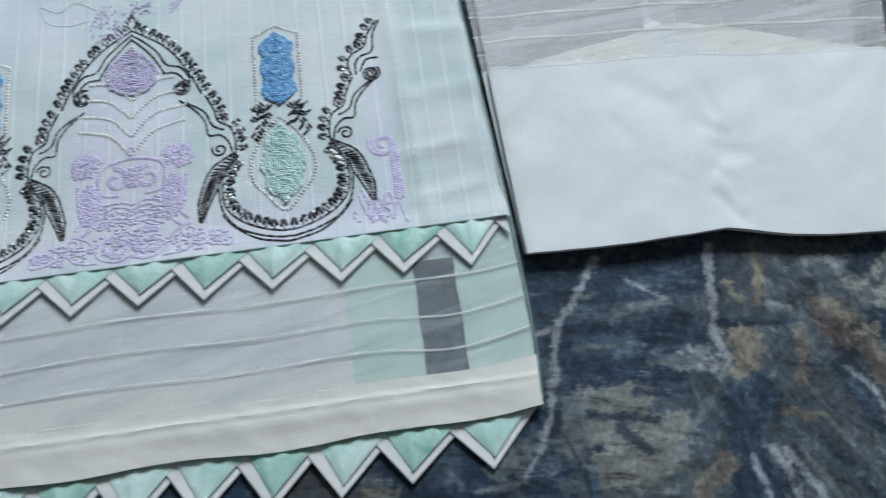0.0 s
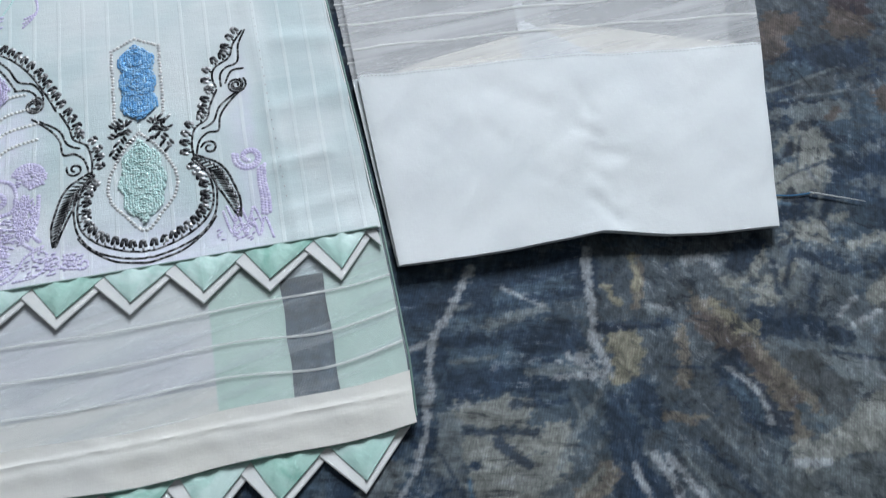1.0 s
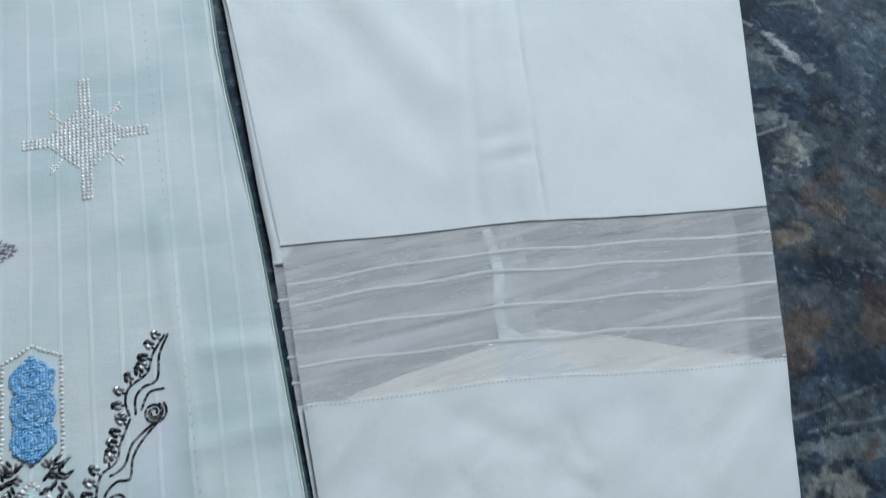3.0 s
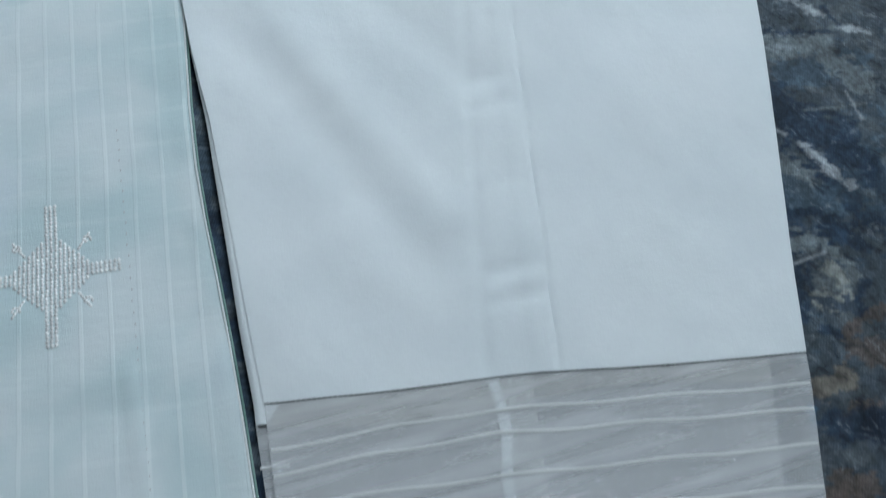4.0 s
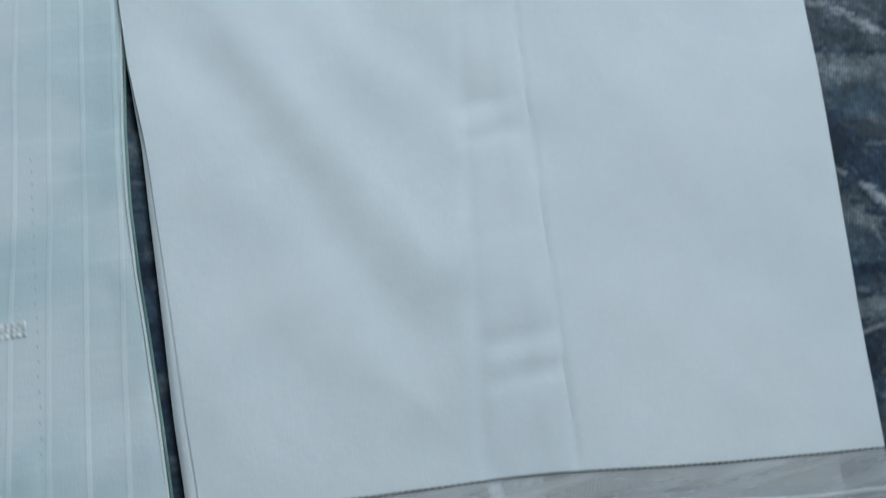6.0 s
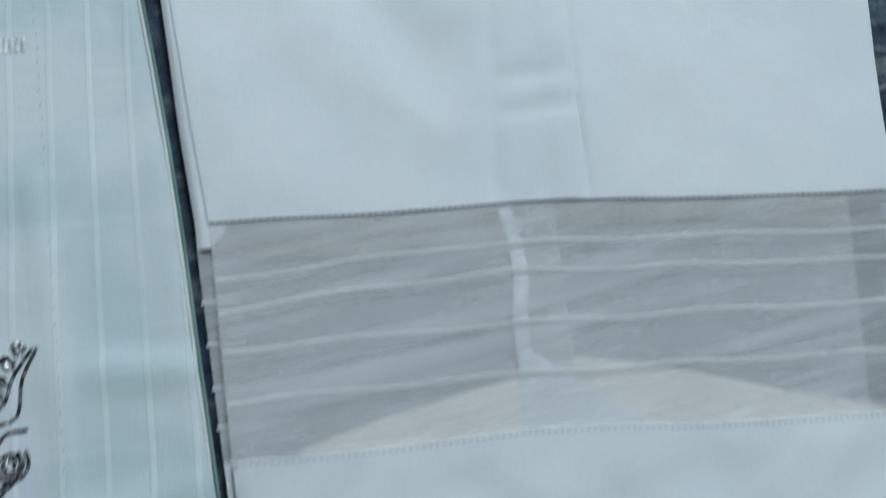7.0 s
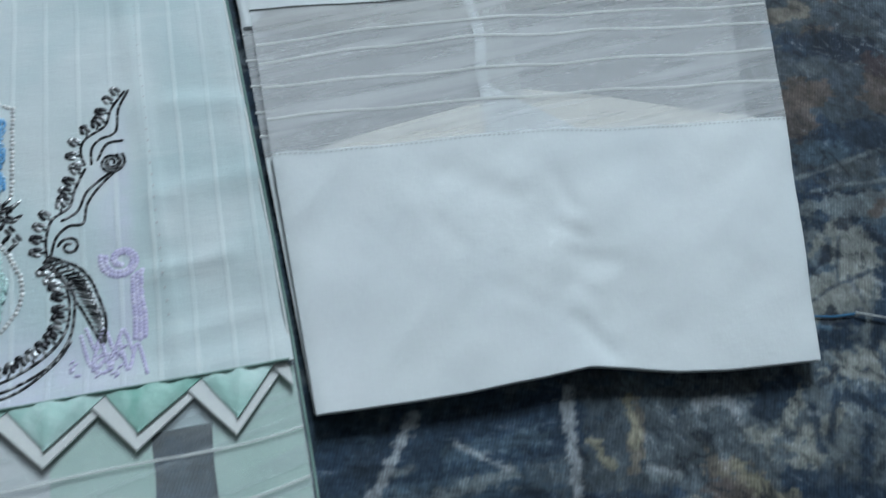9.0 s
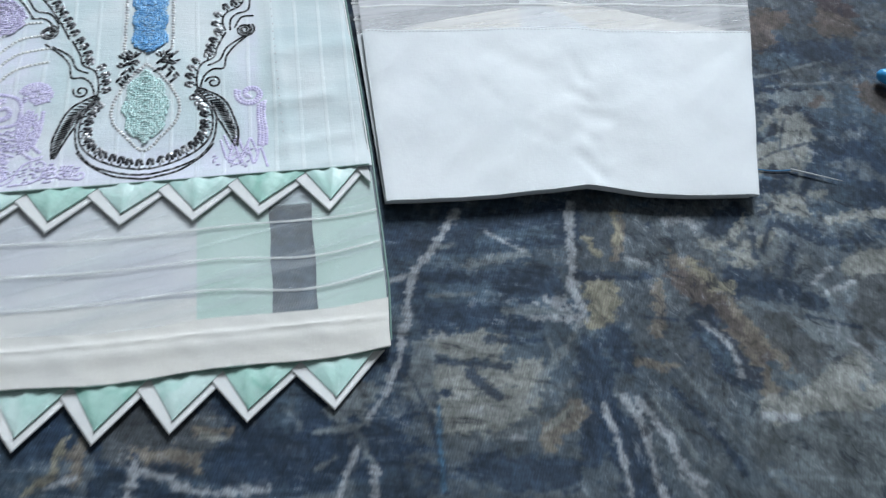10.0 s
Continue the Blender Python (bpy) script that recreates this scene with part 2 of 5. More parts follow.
def box_mesh(x0, x1, y0, y1, z0, z1):
    v = [(x, y, z) for x in (x0, x1) for y in (y0, y1) for z in (z0, z1)]
    f = [(0, 1, 3, 2), (4, 6, 7, 5), (0, 4, 5, 1), (2, 3, 7, 6), (0, 2, 6, 4), (1, 5, 7, 3)]
    return v, f


def join(*meshes):
    verts, faces = [], []
    for v, f in meshes:
        n = len(verts)
        verts += list(v)
        faces += [tuple(i + n for i in q) for q in f]
    return verts, faces


def curve_at(table):
    """A smooth function through (at, value) pairs."""
    xs, ys = np.array([a for a, _ in table]), np.array([b for _, b in table])
    return lambda v: float(np.interp(v, xs, ys))


def sheet(name, rows, left, right, cols, top, thick, material, parent, label="", bend=None):
    """A cloth panel with thickness: rows of y, its edges left(y) and right(y), its upper face top(x, y)."""
    up, low = [], []
    for y in rows:
        a, b = left(y), right(y)
        for i in range(cols + 1):
            x = a + (b - a) * i / cols
            yy = y + (bend(x, y) if bend else 0.0)
            z = top(x, yy)
            edge = min(i, cols - i, 2) / 2
            roll = 0.35 * thick * (1 - edge) ** 2
            up.append((x, yy, z - roll))
            low.append((x, yy, z - thick))
    n, m = len(rows), cols + 1
    faces = []
    for r in range(n - 1):
        for c in range(cols):
            a = r * m + c
            faces.append((a, a + 1, a + m + 1, a + m))
            k = a + n * m
            faces.append((k, k + m, k + m + 1, k + 1))
    ring = [c for c in range(m)] + [r * m + cols for r in range(1, n)] + [(n - 1) * m + c for c in range(cols - 1, -1, -1)] + [r * m for r in range(n - 2, 0, -1)]
    for a, b in zip(ring, ring[1:] + ring[:1]):
        faces.append((b, a, a + n * m, b + n * m))
    return link_mesh(name, up + low, faces, material, parent, label)


def tube_mesh(points, radius, sides=6, flat=1.0):
    """A round thread along points; flat squashes it towards the cloth."""
    pts = [Vector(p) for p in points]
    verts, faces = [], []
    for i, p in enumerate(pts):
        d = (pts[min(i + 1, len(pts) - 1)] - pts[max(i - 1, 0)]).normalized()
        side = d.cross(Vector((0, 0, 1))).normalized()
        up = side.cross(d)
        r = radius(i / (len(pts) - 1)) if callable(radius) else radius
        for k in range(sides):
            a = 2 * math.pi * k / sides
            verts.append(p + side * (r * math.cos(a)) + up * (r * flat * math.sin(a)))
    for i in range(len(pts) - 1):
        for k in range(sides):
            a, b = i * sides + k, i * sides + (k + 1) % sides
            faces.append((a, b, b + sides, a + sides))
    faces.append(tuple(range(sides - 1, -1, -1)))
    faces.append(tuple((len(pts) - 1) * sides + k for k in range(sides)))
    return [tuple(v) for v in verts], faces


def smooth_path(points, steps=8):
    """A Catmull-Rom curve through 2D points."""
    p = [points[0], *points, points[-1]]
    out = []
    for i in range(1, len(p) - 2):
        for s in range(steps):
            t = s / steps
            out.append(tuple(0.5 * (2 * p[i][k] + (p[i + 1][k] - p[i - 1][k]) * t + (2 * p[i - 1][k] - 5 * p[i][k] + 4 * p[i + 1][k] - p[i + 2][k]) * t * t
                                    + (3 * p[i][k] - p[i - 1][k] - 3 * p[i + 1][k] + p[i + 2][k]) * t ** 3) for k in (0, 1)))
    return out + [tuple(points[-1])]


def along(path, gap, start=0.0):
    """Places and directions every gap along a 2D path."""
    out, left = [], start
    for a, b in zip(path, path[1:]):
        d = math.dist(a, b)
        while left <= d and d > 0:
            t = left / d
            out.append((a[0] + (b[0] - a[0]) * t, a[1] + (b[1] - a[1]) * t, math.atan2(b[1] - a[1], b[0] - a[0])))
            left += gap
        left -= d
    return out


class Stitches:
    """Many single stitches, each a small raised lozenge of thread."""

    def __init__(self, ground):
        self.verts, self.faces, self.ground = [], [], ground

    def put(self, x, y, angle, length, width, height=0.0008, lift=0.0):
        c, s, z = math.cos(angle), math.sin(angle), self.ground(x, y) + lift
        n = len(self.verts)
        for u, v, w in ((-length / 2, 0, 0), (-length * 0.25, -width / 2, height * 0.3), (-length * 0.25, width / 2, height * 0.3), (0, 0, height), (length * 0.25, -width / 2, height * 0.3),
                        (length * 0.25, width / 2, height * 0.3), (length / 2, 0, 0)):
            self.verts.append((x + c * u - s * v, y + s * u + c * v, z + w))
        for f in ((0, 1, 3), (0, 3, 2), (1, 4, 3), (2, 3, 5), (3, 4, 6), (3, 6, 5)):
            self.faces.append(tuple(n + i for i in f))

    def line(self, path, length=0.0028, width=0.0015, turn=0.2, height=0.0006, gap=0.66):
        for x, y, a in along(path, length * gap):
            self.put(x, y, a + random.uniform(-turn, turn), length, width, height)

    def comb(self, path, gap, reach, width, side, tilt=0.5, height=0.0013):
        """Short fat loops standing off one side of a path."""
        for x, y, a in along(path, gap, gap / 2):
            b = a + side * (math.pi / 2 - tilt) + random.uniform(-0.15, 0.15)
            for k in (-1, 1):
                ox, oy = math.cos(b) * reach * 0.62 - math.sin(b) * k * width * 0.30, math.sin(b) * reach * 0.62 + math.cos(b) * k * width * 0.30
                self.put(x + ox, y + oy, b - 0.16 * k, reach * 0.74, width * 0.50, height * 0.6)
            self.put(x + math.cos(b) * reach * 0.95, y + math.sin(b) * reach * 0.95, b + math.pi / 2, width * 1.0, width * 0.5, height * 0.6)
            self.put(x + math.cos(b) * reach * 0.2, y + math.sin(b) * reach * 0.2, b, reach * 0.45, width * 0.28, height * 0.5)

    def swirl(self, x, y, radius, start, turns, direction=1, **kw):
        path = []
        for i in range(int(18 * turns) + 1):
            f = i / (18 * turns)
            a = start + direction * 2 * math.pi * turns * f
            r = radius * (1 - 0.75 * f)
            path.append((x + r * math.cos(a), y + r * math.sin(a)))
        self.line(path, **kw)

    def done(self, name, material, parent, label=""):
        ob = link_mesh(name, self.verts, self.faces, material, parent, label, smooth=False)
        return ob


def steps_between(a, b, gap):
    n = max(1, round(abs(b - a) / gap))
    return [a + (b - a) * i / n for i in range(n + 1)]


def ridge(x, y, a, b, width, height):
    """A soft fold along the line a to b."""
    dx, dy = b[0] - a[0], b[1] - a[1]
    t = ((x - a[0]) * dx + (y - a[1]) * dy) / (dx * dx + dy * dy)
    c = min(1.0, max(0.0, t))
    d = math.hypot(x - a[0] - c * dx, y - a[1] - c * dy)
    return height * math.exp(-(d / width) ** 2)


def wave(x, y, scale, height, seed=0.0):
    return height * noise.noise((x * scale, y * scale, seed))


# ---- the room: plain unseen walls round the spread cloth, dark to cut bounced light ----
X0, X1, Y0, Y1, TOP = -1.9, 2.1, -1.9, 2.6, 3.0


def room():
    structure = dict(kind="structure")
    tagged(link_mesh("floor", *box_mesh(X0 - 0.1, X1 + 0.1, Y0 - 0.1, Y1 + 0.1, -0.12, -0.006), CONCRETE), "grey cement floor under the printed cloth", "floor", **structure)
    tagged(link_mesh("ceiling", *box_mesh(X0 - 0.1, X1 + 0.1, Y0 - 0.1, Y1 + 0.1, TOP, TOP + 0.1), PAINT), "plain grey ceiling, unseen", "ceiling", **structure)
    tagged(link_mesh("wall_west", *box_mesh(X0 - 0.1, X0, Y0, Y1, -0.006, TOP), PAINT), "plain grey painted wall, unseen", "wall", **structure)
    tagged(link_mesh("wall_east", *box_mesh(X1, X1 + 0.1, Y0, Y1, -0.006, TOP), PAINT), "plain grey painted wall, unseen", "wall", **structure)
    tagged(link_mesh("wall_south", *box_mesh(X0 - 0.1, X1 + 0.1, Y0 - 0.1, Y0, -0.006, TOP), PAINT), "plain grey painted wall, unseen", "wall", **structure)
    wx0, wx1, wz0, wz1 = -0.5, 0.8, 1.45, 2.8
    pieces = [box_mesh(X0 - 0.1, wx0, Y1, Y1 + 0.1, -0.006, TOP), box_mesh(wx1, X1 + 0.1, Y1, Y1 + 0.1, -0.006, TOP),
              box_mesh(wx0, wx1, Y1, Y1 + 0.1, -0.006, wz0), box_mesh(wx0, wx1, Y1, Y1 + 0.1, wz1, TOP)]
    tagged(link_mesh("wall_north", *join(*pieces), PAINT, smooth=False), "plain grey painted wall with a window, unseen", "wall", **structure)
    bars = [box_mesh(wx0, wx0 + 0.05, Y1 + 0.03, Y1 + 0.08, wz0, wz1), box_mesh(wx1 - 0.05, wx1, Y1 + 0.03, Y1 + 0.08, wz0, wz1),
            box_mesh(wx0 + 0.05, wx1 - 0.05, Y1 + 0.03, Y1 + 0.08, wz0, wz0 + 0.05), box_mesh(wx0 + 0.05, wx1 - 0.05, Y1 + 0.03, Y1 + 0.08, wz1 - 0.05, wz1)]
    window = tagged(link_mesh("window_1", *join(*bars), PAINT, smooth=False), "added unseen window behind the daylight lamp", "window", **structure)
    pane = link_mesh("pane", *box_mesh(wx0 + 0.05, wx1 - 0.05, Y1 + 0.05, Y1 + 0.056, wz0 + 0.05, wz1 - 0.05), GLASS, window)
    pane.visible_shadow = False


room()

# ---- the printed cloth that all lies on ----
INKS = {
    "N": (0.017, 0.033, 0.060), "D": (0.011, 0.019, 0.036), "S": (0.056, 0.086, 0.118), "G": (0.138, 0.160, 0.172), "K": (0.215, 0.224, 0.210),
    "Y": (0.210, 0.198, 0.150), "B": (0.152, 0.136, 0.114), "R": (0.084, 0.068, 0.061), "T": (0.064, 0.072, 0.078), "O": (0.090, 0.106, 0.114),
    "P": (0.285, 0.306, 0.330), "U": (0.050, 0.115, 0.185), "M": (0.046, 0.032, 0.036),
}
# the printed motifs: ink, breadth and line of each brush mark, laid one over another
THICKET = [
    ("T", 0.0999, [(0.261, 0.28), (0.251, 0.201)]),
    ("G", 0.0098, [(0.229, 0.31), (0.246, 0.315)]),
    ("K", 0.0097, [(0.228, 0.298), (0.24, 0.299)]),
    ("N", 0.0044, [(0.227, 0.282), (0.241, 0.28), (0.251, 0.295)]),
    ("N", 0.0046, [(0.248, 0.302), (0.256, 0.312)]),
    ("R", 0.0071, [(0.242, 0.282), (0.253, 0.293), (0.264, 0.296)]),
    ("R", 0.0107, [(0.245, 0.273), (0.26, 0.27)]),
    ("B", 0.0093, [(0.224, 0.25), (0.237, 0.255)]),
    ("R", 0.0055, [(0.23, 0.225), (0.241, 0.241), (0.254, 0.244)]),
    ("U", 0.0054, [(0.217, 0.24), (0.219, 0.231)]),
    ("N", 0.0122, [(0.23, 0.228), (0.252, 0.235)]),
    ("D", 0.0133, [(0.252, 0.231), (0.269, 0.229)]),
    ("R", 0.0088, [(0.23, 0.206), (0.237, 0.2)]),
    ("R", 0.01, [(0.227, 0.191), (0.242, 0.199)]),
]
SHADE = [
    ("R", 0.0097, [(0.286, 0.283), (0.299, 0.288)]),
    ("R", 0.01, [(0.27, 0.196), (0.277, 0.194)]),
    ("M", 0.0132, [(0.277, 0.22), (0.287, 0.214)]),
    ("N", 0.0125, [(0.212, 0.174), (0.239, 0.173)]),
    ("N", 0.0156, [(0.247, 0.168), (0.279, 0.178)]),
    ("S", 0.0102, [(0.232, 0.16), (0.246, 0.162)]),
    ("G", 0.0022, [(0.216, 0.142), (0.233, 0.148), (0.251, 0.157), (0.269, 0.166)]),
    ("D", 0.0081, [(0.215, 0.128), (0.229, 0.128)]),
    ("G", 0.0017, [(0.23, 0.137), (0.249, 0.143), (0.272, 0.148)]),
    ("D", 0.0033, [(0.229, 0.134), (0.268, 0.141)]),
    ("G", 0.0121, [(0.24, 0.126), (0.268, 0.134)]),
    ("R", 0.0049, [(0.26, 0.127), (0.267, 0.132)]),
    ("K", 0.0159, [(0.245, 0.112), (0.249, 0.102)]),
    ("K", 0.0125, [(0.223, 0.081), (0.242, 0.09)]),
    ("K", 0.0134, [(0.222, 0.068), (0.235, 0.077), (0.249, 0.086)]),
]
OAKLEAF = [
    ("G", 0.006, [(0.223, 0.125), (0.231, 0.13)]),
    ("G", 0.0085, [(0.222, 0.116), (0.229, 0.108)]),
    ("K", 0.0053, [(0.225, 0.101), (0.23, 0.108)]),
    ("N", 0.0032, [(0.216, 0.113), (0.227, 0.117), (0.236, 0.123)]),
    ("D", 0.0047, [(0.218, 0.097), (0.224, 0.093), (0.231, 0.097), (0.233, 0.104)]),
    ("D", 0.0065, [(0.243, 0.119), (0.252, 0.123), (0.258, 0.115), (0.265, 0.111)]),
    ("N", 0.0013, [(0.24, 0.112), (0.236, 0.087)]),
    ("N", 0.0016, [(0.222, 0.076), (0.236, 0.086), (0.256, 0.096)]),
    ("N", 0.0013, [(0.242, 0.091), (0.248, 0.078)]),
    ("N", 0.0062, [(0.264, 0.103), (0.256, 0.074), (0.243, 0.046)]),
    ("G", 0.0025, [(0.255, 0.089), (0.249, 0.071), (0.242, 0.053), (0.236, 0.045)]),
    ("D", 0.01, [(0.232, 0.066), (0.227, 0.056)]),
    ("N", 0.0101, [(0.22, 0.053), (0.236, 0.059)]),
    ("U", 0.0025, [(0.217, 0.063), (0.229, 0.064)]),
    ("G", 0.007, [(0.227, 0.049), (0.239, 0.05)]),
    ("K", 0.0056, [(0.253, 0.056), (0.262, 0.059)]),
]
CRAG = [
    ("T", 0.1114, [(0.233, 0.554), (0.241, 0.469)]),
    ("T", 0.0158, [(0.207, 0.546), (0.239, 0.545)]),
    ("B", 0.0078, [(0.22, 0.535), (0.23, 0.528)]),
    ("G", 0.0029, [(0.201, 0.559), (0.226, 0.56), (0.239, 0.548), (0.25, 0.542)]),
    ("P", 0.0025, [(0.248, 0.559), (0.25, 0.542)]),
    ("G", 0.0145, [(0.25, 0.533), (0.262, 0.552)]),
    ("P", 0.0025, [(0.254, 0.517), (0.266, 0.531), (0.284, 0.542)]),
    ("P", 0.0052, [(0.2, 0.515), (0.221, 0.508), (0.238, 0.5), (0.248, 0.494)]),
    ("P", 0.0045, [(0.256, 0.486), (0.275, 0.484)]),
    ("G", 0.0031, [(0.245, 0.48), (0.256, 0.486)]),
    ("N", 0.0048, [(0.248, 0.501), (0.256, 0.487)]),
    ("N", 0.0048, [(0.201, 0.476), (0.249, 0.481)]),
    ("N", 0.0125, [(0.267, 0.597), (0.278, 0.569)]),
    ("D", 0.0026, [(0.261, 0.602), (0.273, 0.563)]),
    ("D", 0.0026, [(0.276, 0.603), (0.283, 0.566)]),
]
SLOPE = [
    ("G", 0.0148, [(0.204, 0.464), (0.244, 0.468)]),
    ("S", 0.0168, [(0.225, 0.447), (0.263, 0.462)]),
    ("G", 0.0132, [(0.25, 0.461), (0.268, 0.445)]),
    ("N", 0.0161, [(0.211, 0.432), (0.213, 0.418)]),
    ("N", 0.0224, [(0.225, 0.412), (0.244, 0.407)]),
    ("N", 0.0126, [(0.248, 0.397), (0.262, 0.391)]),
    ("P", 0.0029, [(0.208, 0.408), (0.216, 0.403)]),
    ("P", 0.0057, [(0.226, 0.395), (0.235, 0.389), (0.245, 0.377)]),
    ("P", 0.0062, [(0.251, 0.374), (0.254, 0.372)]),
    ("G", 0.0016, [(0.229, 0.421), (0.248, 0.425), (0.268, 0.43)]),
    ("G", 0.0124, [(0.213, 0.384), (0.226, 0.372)]),
    ("S", 0.0153, [(0.216, 0.364), (0.237, 0.36)]),
    ("N", 0.0046, [(0.215, 0.348), (0.23, 0.354), (0.236, 0.345)]),
    ("N", 0.009, [(0.241, 0.341), (0.254, 0.336)]),
    ("G", 0.0078, [(0.216, 0.33), (0.231, 0.335), (0.242, 0.324)]),
]
BRUSHWOOD = [
    ("K", 0.0082, [(0.235, 0.32), (0.24, 0.312)]),
    ("N", 0.0038, [(0.223, 0.319), (0.224, 0.305)]),
    ("N", 0.0115, [(0.214, 0.309), (0.215, 0.293)]),
    ("N", 0.0087, [(0.23, 0.297), (0.249, 0.298)]),
    ("P", 0.0019, [(0.256, 0.437), (0.264, 0.419)]),
    ("N", 0.0026, [(0.206, 0.458), (0.199, 0.446)]),
    ("G", 0.0018, [(0.205, 0.342), (0.22, 0.34)]),
    ("P", 0.0015, [(0.215, 0.319), (0.233, 0.328)]),
]
GROUND = [
    ("G", 0.09, [(0.195, 0.0), (0.29, -0.03)]),
    ("O", 0.1, [(0.1, -0.1), (0.27, -0.11)]),
    ("S", 0.08, [(0.06, -0.05), (0.15, -0.03)]),
    ("T", 0.0645, [(0.14, -0.013), (0.186, -0.037)]),
    ("N", 0.0201, [(0.016, -0.015), (0.103, 0.008)]),
    ("N", 0.0148, [(0.024, -0.045), (0.096, -0.031)]),
    ("S", 0.0073, [(0.058, -0.01), (0.096, 0.002)]),
    ("G", 0.0072, [(0.053, -0.026), (0.085, -0.015)]),
    ("G", 0.0039, [(0.03, -0.02), (0.042, -0.015)]),
    ("N", 0.0145, [(0.039, -0.062), (0.088, -0.054)]),
    ("K", 0.0135, [(0.047, -0.077), (0.072, -0.074)]),
    ("K", 0.0178, [(0.058, -0.114), (0.079, -0.108), (0.089, -0.097)]),
    ("K", 0.0122, [(0.05, -0.096), (0.095, -0.088)]),
    ("G", 0.0101, [(0.036, -0.083), (0.036, -0.105)]),
    ("N", 0.0043, [(0.046, -0.087), (0.082, -0.085)]),
    ("N", 0.0044, [(0.068, -0.071), (0.099, -0.066)]),
    ("G", 0.007, [(0.079, -0.051), (0.113, -0.047)]),
    ("P", 0.0064, [(0.097, -0.042), (0.115, -0.044)]),
    ("P", 0.0038, [(0.093, -0.053), (0.117, -0.051)]),
]
TRUNK = [
    ("Y", 0.0134, [(0.129, -0.028), (0.13, -0.047)]),
    ("N", 0.0059, [(0.112, -0.023), (0.154, -0.018)]),
    ("D", 0.0039, [(0.115, -0.023), (0.134, -0.022)]),
    ("G", 0.0066, [(0.143, -0.009), (0.155, -0.008)]),
    ("P", 0.0026, [(0.142, -0.007), (0.155, -0.009)]),
    ("Y", 0.0053, [(0.12, 0.003), (0.126, -0.008)]),
    ("B", 0.0066, [(0.138, 0.022), (0.137, -0.006)]),
    ("Y", 0.0047, [(0.135, 0.022), (0.137, 0.002)]),
    ("B", 0.007, [(0.162, -0.023), (0.163, -0.052)]),
    ("R", 0.013, [(0.176, -0.014), (0.202, -0.035), (0.22, -0.056)]),
    ("B", 0.0085, [(0.171, -0.003), (0.184, -0.006), (0.202, -0.024), (0.216, -0.043), (0.233, -0.057)]),
    ("Y", 0.0059, [(0.181, -0.003), (0.202, -0.02)]),
    ("B", 0.01, [(0.202, -0.049), (0.217, -0.066), (0.224, -0.075)]),
    ("N", 0.0145, [(0.188, -0.042), (0.202, -0.06), (0.211, -0.07)]),
    ("S", 0.0082, [(0.191, -0.05), (0.202, -0.062)]),
    ("P", 0.0028, [(0.185, -0.04), (0.2, -0.05), (0.206, -0.061), (0.209, -0.07)]),
]
RIDGE = [
    ("G", 0.0256, [(0.259, -0.039), (0.27, -0.053), (0.288, -0.055)]),
    ("K", 0.0128, [(0.251, -0.071), (0.273, -0.054)]),
    ("T", 0.0244, [(0.285, 0.005), (0.286, -0.024)]),
    ("G", 0.0061, [(0.255, -0.012), (0.275, -0.003)]),
    ("P", 0.0034, [(0.259, -0.009), (0.275, -0.001)]),
    ("N", 0.0099, [(0.202, -0.016), (0.238, -0.014), (0.253, -0.016)]),
    ("T", 0.016, [(0.231, -0.037), (0.247, -0.05)]),
    ("O", 0.0331, [(0.239, -0.108), (0.282, -0.111)]),
    ("O", 0.0185, [(0.225, -0.1), (0.285, -0.091)]),
    ("K", 0.0112, [(0.224, -0.085), (0.247, -0.078), (0.284, -0.068)]),
    ("P", 0.0037, [(0.22, -0.09), (0.238, -0.089)]),
    ("G", 0.0044, [(0.246, -0.087), (0.277, -0.081)]),
]
LEAVES = [
    ("P", 0.0055, [(0.166, 0.022), (0.176, 0.026), (0.185, 0.017)]),
    ("N", 0.0104, [(0.196, 0.024), (0.207, 0.034)]),
    ("K", 0.0075, [(0.208, 0.01), (0.222, 0.017), (0.231, 0.027)]),
    ("K", 0.0061, [(0.206, -0.001), (0.216, 0.003)]),
    ("K", 0.0077, [(0.224, 0.041), (0.248, 0.044)]),
    ("N", 0.0083, [(0.234, 0.03), (0.254, 0.029)]),
    ("K", 0.0047, [(0.216, -0.008), (0.226, -0.002)]),
    ("G", 0.0054, [(0.24, 0.004), (0.25, 0.01)]),
    ("P", 0.0031, [(0.252, -0.005), (0.263, 0.008)]),
    ("N", 0.0053, [(0.24, 0.016), (0.235, -0.008)]),
    ("K", 0.0103, [(0.273, 0.009), (0.296, 0.018)]),
    ("K", 0.0078, [(0.265, 0.041), (0.297, 0.051)]),
    ("N", 0.0056, [(0.257, 0.023), (0.288, 0.03)]),
    ("K", 0.0067, [(0.19, 0.011), (0.198, 0.005)]),
]
LEAFTIPS = [
    ("K", 0.0062, [(0.195, 0.01), (0.206, 0.02), (0.211, 0.031)]),
    ("K", 0.0056, [(0.211, 0.0), (0.215, 0.013)]),
    ("G", 0.0072, [(0.223, 0.004), (0.233, 0.012)]),
    ("G", 0.0052, [(0.23, 0.017), (0.234, 0.025)]),
    ("K", 0.008, [(0.233, 0.046), (0.246, 0.05)]),
    ("D", 0.0042, [(0.222, 0.037), (0.23, 0.044)]),
    ("N", 0.0035, [(0.217, 0.024), (0.219, 0.006)]),
    ("N", 0.0031, [(0.228, 0.033), (0.223, 0.011)]),
    ("N", 0.01, [(0.205, -0.008), (0.239, -0.01)]),
    ("Y", 0.0069, [(0.195, -0.019), (0.202, -0.016)]),
]
